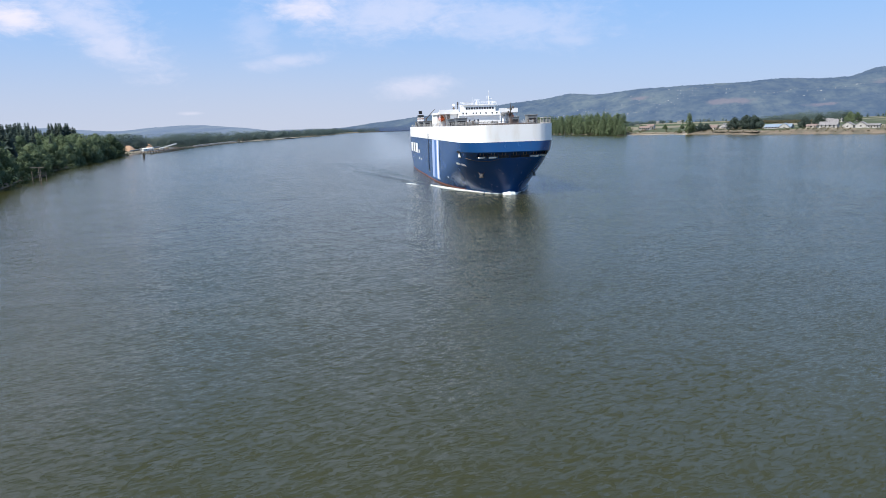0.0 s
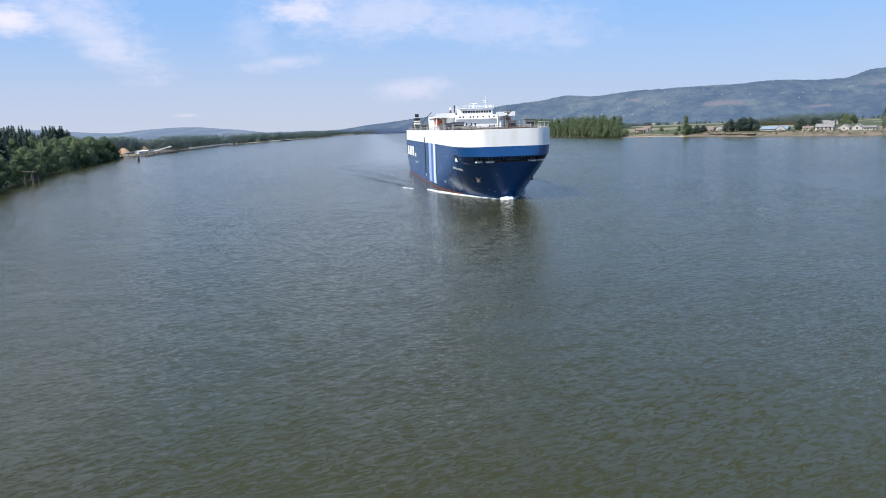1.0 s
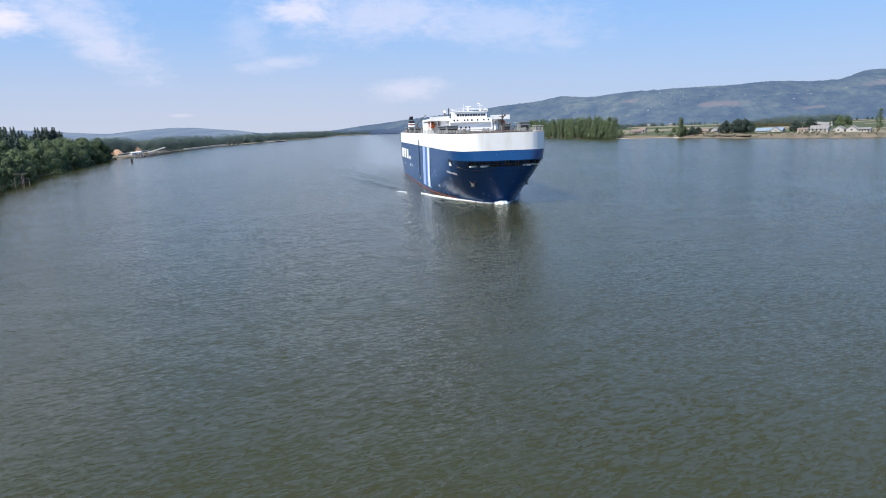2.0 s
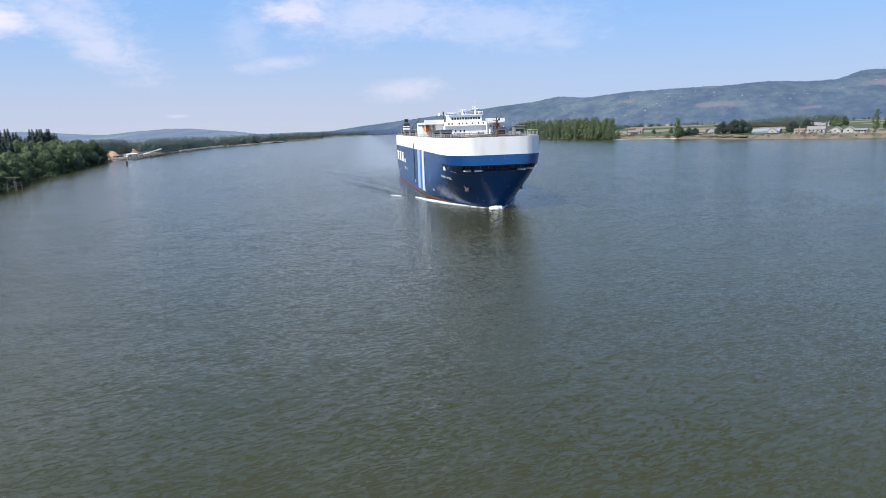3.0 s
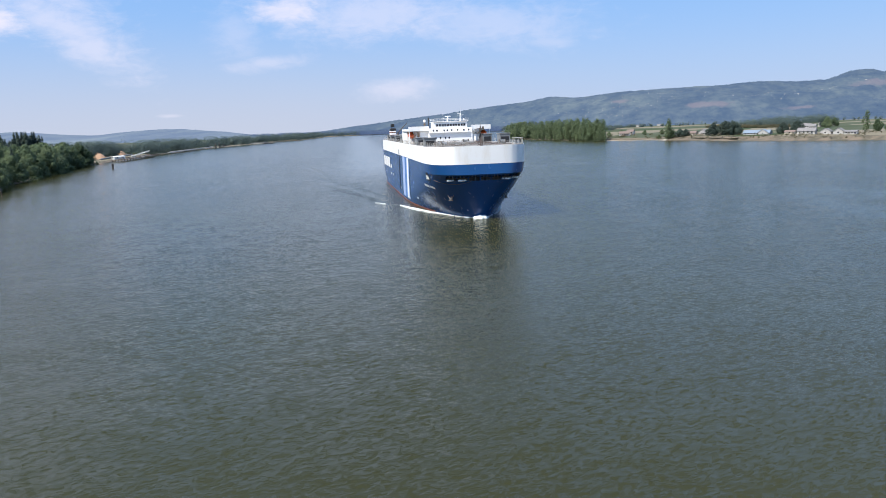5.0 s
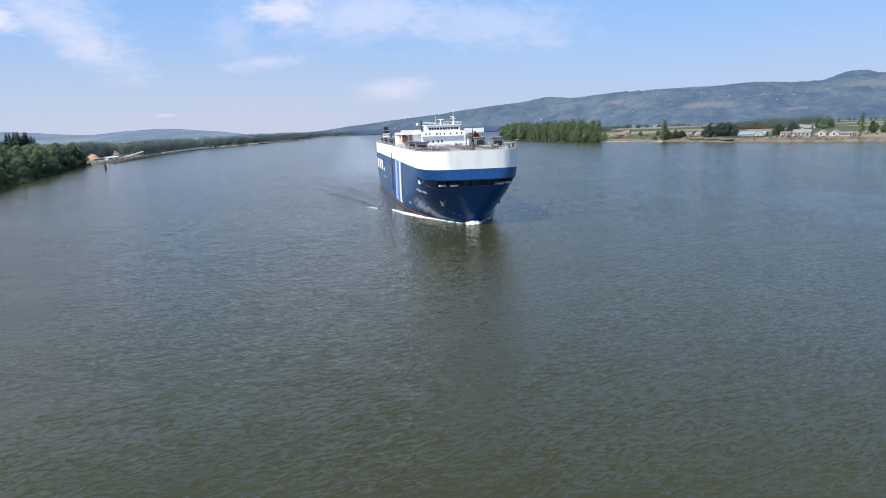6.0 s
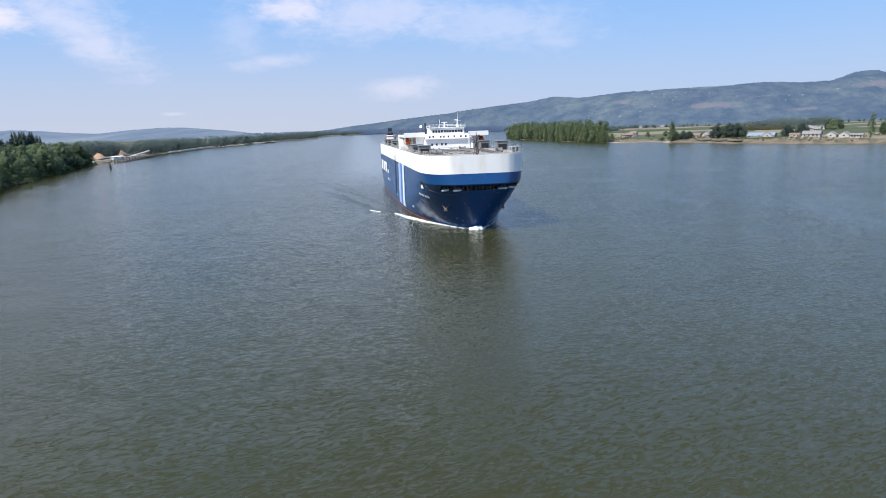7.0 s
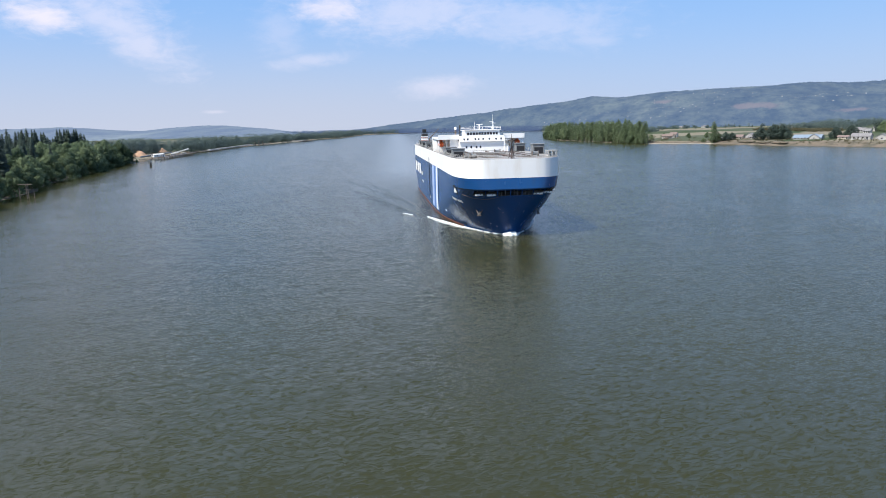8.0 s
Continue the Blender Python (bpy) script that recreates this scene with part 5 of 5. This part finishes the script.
def build_right_bank():
    t = -52.0
    build_house_at(398, 782, t + 20, 15, 8, 3.2, 2.8, "wall_pale", "roof_brown", "white single-storey house with a brown roof on the river bank", porch=True, windows=5)
    build_house_at(416, 800, t + 10, 10, 8, 5.0, 3.0, "wall_pale", "roof_brown", "small white house with a brown roof")
    gable_front(437, 690, t, 12, 12, 3.4, 3.0, "wall_pale", "roof_brown", "white gabled house with a brown roof")
    build_house_at(447, 672, t, 13, 9, 3.2, 2.8, "cream", "roof_brown", "low brown-roofed house above the bank")
    gable_front(462, 668, t, 10, 12, 3.6, 3.4, "wall_pale", "roof_grey", "white gabled house with a grey roof")
    build_house_at(470, 655, t, 8, 6, 2.6, 1.8, "cream", "roof_brown", "small brown wooden garden shed", name="garden_shed", windows=1)
    build_house_at(478, 572, t, 31, 11, 2.2, 3.2, "wall_pale", "roof_blue", "long white building with a blue metal roof", name="long_barn", windows=8)
    gable_front(481, 564, t, 11, 8, 2.6, 3.8, "wall_pale", "roof_blue", "white gabled wing with a blue metal roof")
    build_house_at(500, 541, t, 11, 7, 2.6, 1.8, "cream", "roof_brown", "low brown shed above the bank", name="garden_shed", windows=1)
    build_house_at(504, 517, t, 19, 10, 3.6, 3.4, "wall_pale", "roof_grey", "white house with a large grey roof", windows=4)
    gable_front(507, 489, t, 11, 10, 3.2, 3.3, "wall_pale", "roof_grey", "white gabled house with a grey roof")
    gable_front(512, 475, t, 10, 11, 3.4, 3.2, "wall_pale", "roof_grey", "white gabled house with a grey roof")
    build_house_at(515, 461, t, 12, 8, 2.8, 1.5, "wall_pale", "roof_grey", "low white house with a grey roof", windows=4)
    for x, y, w in ((774, 833, 13), (809, 855, 11), (720, 810, 10), (652, 700, 9), (690, 760, 9)):
        build_house_at(x, y, t, w, 9, 3.6, 3.0, "wall_pale", "roof_grey", "white farmhouse among the fields", windows=3)
    for x, y, w in ((1120, 2300, 22), (900, 1800, 16), (960, 1780, 14), (1500, 1700, 24), (1000, 1850, 15)):
        build_house_at(x, y, t, w, 9, 3.2, 2.2, "wall_pale", "roof_grey", "long pale farm building far across the fields", name="farm_barn", windows=2)
    for x, y, w, wall, roof in ((433, 699, 7, "wall_pale", "roof_grey"), (442, 684, 6, "cream", "roof_brown"), (453, 677, 6, "wall_pale", "roof_brown"), (458, 661, 7, "wall_pale", "roof_grey"), (466, 650, 5, "cream", "roof_grey")):
        build_house_at(x, y, t + (x % 5) * 9 - 18, w, 5, 2.3, 1.7, wall, roof, "small weathered shed in the clutter above the bank", name="garden_shed", windows=1)
    pole = thing("utility_pole", "grey wooden utility pole by the bank road", "pole", Matrix.Translation((565, 503, land_z(565, 503))))
    part("post", rods(((0, 0, -0.6), (0, 0, 14.5), 0.22, 0.14)), M["plank"], pole)
    part("crossarm", boxed(-1.3, 1.3, -0.08, 0.08, 13.2, 13.45), M["plank"], pole)
    rng = random.Random(44)
    # rubbish heaps, sheds and fences between the houses
    for k, (x, y, w) in enumerate(((428, 694, 5), (441, 682, 6), (452, 668, 5), (457, 662, 4), (468, 660, 4), (474, 650, 3.5), (393, 776, 4), (410, 772, 3))):
        heap = thing("brush_heap", "low heap of brown brush and scrap by the houses", "heap", Matrix.LocRotScale((x, y, land_z(x, y) - 0.2), Euler((0, 0, k)), None), "heaps by the houses")
        bm = bmesh.new()
        bmesh.ops.create_icosphere(bm, subdivisions=3, radius=1.0)
        for v in bm.verts:
            v.co = Vector((v.co.x * w, v.co.y * w * 0.7, max(v.co.z, -0.2) * 1.5)) * (1 + 0.3 * noise.noise(v.co * 2.1 + Vector((k, 0, 0))))
        part("brush", bm, M["soil"], heap)
        for j in range(4):
            a = rng.uniform(0, 6.28)
            part("plank", rods(((math.cos(a) * w * 0.8, math.sin(a) * w * 0.5, 0.2), (-math.cos(a) * w * 0.4, -math.sin(a) * w * 0.3, 1.6), 0.12), sides=4), M["plank"], heap)
    for x0, y0, x1, y1, n in ((425, 652, 455, 620, 16), (520, 480, 545, 440, 14), (470, 600, 492, 560, 12)):
        fence = thing("post_fence", "weathered wooden post and rail fence above the bank", "fence", None, "bank fences")
        for k in range(n):
            x, y = x0 + (x1 - x0) * k / (n - 1), y0 + (y1 - y0) * k / (n - 1)
            part("post", rods(((x, y, land_z(x, y) - 0.3), (x, y, land_z(x, y) + 1.3), 0.1), sides=5), M["plank"], fence)
            if k:
                part("rail", rods(((px, py, land_z(px, py) + 1.0), (x, y, land_z(x, y) + 1.0), 0.07), sides=4), M["plank"], fence)
            px, py = x, y
    # stranded timber and boulders on the mud bank
    rng = random.Random(17)
    for k in range(26):
        y = rng.uniform(440, 700)
        x = shore_right(y) + rng.uniform(3, 12)
        log = thing("driftwood_log", "grey driftwood log on the brown bank", "driftwood", Matrix.LocRotScale((x, y, land_z(x, y) + 0.25), Euler((0, 0, rng.uniform(0, 3.1))), None), "driftwood on the bank")
        part("log", rods(((-rng.uniform(2, 5), 0, 0), (rng.uniform(2, 5), 0, 0.2), 0.35, 0.2), sides=7), M["plank"], log)
    for k in range(3):
        y = 560 + 28 * k
        x = shore_right(y) + 12
        bm = bmesh.new()
        bmesh.ops.create_icosphere(bm, subdivisions=3, radius=1.0)
        for v in bm.verts:
            v.co = Vector((v.co.x * 5, v.co.y * 14, max(v.co.z, -0.4) * 1.6)) * (1 + 0.2 * noise.noise(v.co * 2.5))
        heap = thing("soil_heap", "heap of dug brown soil on the bank", "soil heap", Matrix.Translation((x, y, land_z(x, y))))
        part("soil", bm, M["soil"], heap, smooth=True)


def build_hill_houses():
    rng = random.Random(33)
    first = None
    cx, cy = -46.0, -206.0
    clusters = ((20.5, 0.35, 9), (23.5, 0.25, 7), (27.0, 0.7, 14), (29.5, 0.8, 8), (33.5, 0.50, 12), (35.5, 0.42, 16), (36.5, 0.6, 8), (38.5, 0.7, 8), (17.5, 0.2, 6), (30.5, 0.55, 6), (40.3, 0.72, 6), (15.0, 0.25, 5), (24.0, 0.5, 14), (27.0, 0.45, 10), (25.5, 0.35, 9), (21.5, 0.45, 8))
    for a0, f0, n in clusters:
        for _ in range(int(n * 1.8)):
            a = a0 + rng.gauss(0, 0.75)
            f = min(0.95, max(0.05, f0 + rng.gauss(0, 0.045)))
            k = int(f * 16)
            i = min(W_R - 2, max(0, int((a - RIGHT_RIDGE[0][0]) / 0.22)))
            p = Vector(VERT_R[k * W_R + i])
            s = rng.choice((0.12, 0.15, 0.20, 0.32))
            m = Matrix.LocRotScale((p.x, p.y, p.z), Euler((0, 0, radians(rng.uniform(-70, -20)))), (s, s, s))
            if first is None:
                first = build_house_at(p.x, p.y, -40, 13, 9, 4.0, 3.0, "siding", "roof_grey", "small white house far up the wooded hillside", name="hill_house", windows=2, z=p.z, sink=4.0)
                first["group"] = "houses on the hillside"
                first.matrix_basis = m
            else:
                h = copy_thing(first, m)
                h.matrix_basis = m


def mound(r, h, seed):
    bm = bmesh.new()
    bmesh.ops.create_cone(bm, cap_ends=True, segments=28, radius1=r, radius2=r * 0.12, depth=h, matrix=Matrix.Translation((0, 0, h / 2)))
    bmesh.ops.subdivide_edges(bm, edges=[e for e in bm.edges if abs(e.verts[0].co.z - e.verts[1].co.z) > 0.1], cuts=5, use_grid_fill=True)
    for v in bm.verts:
        k = 1 + 0.16 * noise.noise(Vector((v.co.x * 0.15, v.co.y * 0.15, seed)))
        v.co.x *= k
        v.co.y *= k
        v.co.z = max(0, v.co.z * k)
    return bm


def build_left_dock():
    """A chip-loading wharf: stockpiles, conveyor, shed and pilings."""
    for k, (x, y, r, h) in enumerate(((-333, 716, 13.0, 7.0), (-353, 880, 9.5, 6.2), (-341, 738, 11, 7.6))):
        heap = thing("chip_pile", "tall orange-tan pile of wood chips by the wharf", "stockpile", Matrix.Translation((x, y, land_z(x, y) - 0.2)), "stockpiles at the wharf")
        part("mound", mound(r, h, k * 3.1), M["pile_sand"], heap, smooth=True)
    wharf = thing("wharf", "low timber wharf on pilings along the shore", "wharf")
    part("platform", boxed(-294, -286, 660, 812, 2.3, 2.9, bevel=0.05), M["steel"], wharf)
    for k in range(30):
        part("piling", rods(((-285 - 9 * (k % 2), 642 + 6 * k, -3), (-285 - 9 * (k % 2), 642 + 6 * k, 2.8 + (1.4 if k % 5 == 0 else 0)), 0.4), sides=7), M["steel"], wharf)
    for k in range(6):
        part("cabin", boxed(-293, -289, 662 + 25 * k, 667 + 25 * k, 2.9, 4.6, bevel=0.1), M["plank" if k % 2 else "grey"], wharf)
    shed = build_house_at(-299, 676, 62, 17, 6, 2.6, 0.8, "siding", "siding", "long white covered shed at the wharf", name="wharf_shed", windows=2, z=3.0)
    conv = thing("loading_conveyor", "inclined pale steel conveyor rising over the wharf", "conveyor")
    a, b = Vector((-301, 742, 3.4)), Vector((-297, 816, 8.0))
    for dz in (0, 1.0):
        for dx in (-0.8, 0.8):
            part("boom_chord", rods((tuple(a + Vector((dx, 0, dz))), tuple(b + Vector((dx, 0, dz))), 0.16)), M["siding"], conv)
    bm = bmesh.new()
    for k in range(24):
        p, q = a.lerp(b, k / 24), a.lerp(b, (k + 1) / 24)
        for dx in (-0.8, 0.8):
            rod(bm, tuple(p + Vector((dx, 0, 0))), tuple(q + Vector((dx, 0, 1.0))), 0.09, sides=4)
    part("boom_lattice", bm, M["siding"], conv, "steel lattice")
    part("belt_cover", rods((tuple(a + Vector((0, 0, 0.7))), tuple(b + Vector((0, 0, 0.7))), 0.32), sides=8), M["siding"], conv)
    for f in (0.08, 0.45, 0.8):
        p = a.lerp(b, f)
        part("trestle", rods(((p.x - 2, p.y, 0), tuple(p), 0.3), ((p.x + 2, p.y, 0), tuple(p), 0.3)), M["steel"], conv)
    conv2 = thing("loading_conveyor", "low dark conveyor along the wharf", "conveyor")
    part("boom", rods(((-308, 640, 4.2), (-300, 740, 6.0), 0.9), sides=8), M["grey"], conv2)
    for k in range(4):
        part("trestle", rods(((-307 + 2 * k, 650 + 24 * k, 0.5), (-307 + 2 * k, 650 + 24 * k, 4.6), 0.3)), M["steel"], conv2)
    # mooring piles standing in the river
    dol = thing("mooring_dolphin", "dark cluster of mooring piles standing in the river", "piling", Matrix.Translation((-250, 486, 0)))
    for dx, dy, h in ((0, 0, 5.0), (0.9, 0.4, 4.0), (0.3, 1.0, 3.6)):
        part("pile", rods(((dx * 1.3, dy * 1.3, -4.5), (dx, dy, h), 0.5, 0.42), sides=8), M["steel"], dol)
    stage = thing("pile_trestle", "old weathered piles with a cross beam by the bank", "piling", Matrix.Translation((-217, 178, 0)))
    for dx, dy, h in ((-3.6, 0, 5.2), (0.6, 0.4, 7.6), (0.9, -2.0, 7.4), (3.0, 1.0, 4.6)):
        part("post", rods(((dx, dy, -4.5), (dx + 0.1, dy, h), 0.24, 0.2), sides=7), M["plank"], stage)
    part("beam", boxed(-3.9, 3.2, -0.6, -0.2, 7.0, 7.35), M["plank"], stage)
    part("beam", boxed(-1.5, 3.2, 0.8, 1.1, 4.4, 4.65), M["plank"], stage)
    for k, (x, y, h) in enumerate(((-276, 1300, 11), (-272, 1330, 8), (-282, 1290, 9))):
        d = thing("mooring_dolphin", "distant mooring pile cluster near the wooded shore", "piling", Matrix.Translation((x, y, 0)))
        part("pile", rods(((0, 0, -4.5), (0, 0, h), 1.0, 0.8), ((2.0, 1, -4.5), (0.8, 0.4, h * 0.8), 0.7), sides=7), M["steel"], d)
    pier = thing("long_pier", "long low pale pier before the far shore", "pier")
    for k in range(8):
        y0 = 930 + 46 * k
        x0 = -296 + 0.9 * k
        part("platform", boxed(x0 - 2, x0 + 2, y0, y0 + 45.6, 1.6, 3.4), M["wall_pale"], pier)
        for j in range(3):
            part("piling", rods(((x0, y0 + 6 + 15 * j, -4.5), (x0, y0 + 6 + 15 * j, 1.7), 0.5), sides=6), M["steel"], pier)
    outer = thing("long_pier", "long low pale pier reaching out to the moored barge", "pier")
    for k in range(3):
        part("platform", boxed(-284 + 24 * k, -260.4 + 24 * k, 1592, 1600, 1.4, 3.6), M["wall_pale"], outer)
        for j in range(2):
            part("piling", rods(((-280 + 24 * k + 12 * j, 1596, -4.5), (-280 + 24 * k + 12 * j, 1596, 1.5), 0.6), sides=6), M["steel"], outer)
    barge = thing("river_barge", "dark barge with a deckhouse moored by the far shore", "barge", Matrix.Translation((-203, 1622, 0)))
    part("hull", boxed(-16, 13, -4, 4, -1.0, 2.6, bevel=0.3), M["dark"], barge)
    part("deckhouse", boxed(-9, -4, -2.5, 2.5, 2.0, 5.2, bevel=0.2), M["grey"], barge)
    part("mast", rods(((4, 0, 2), (4, 0, 9), 0.3)), M["steel"], barge)


build_right_bank()
build_left_dock()
build_hill_houses()
plant_all()
build_bushes()
plant_woods()
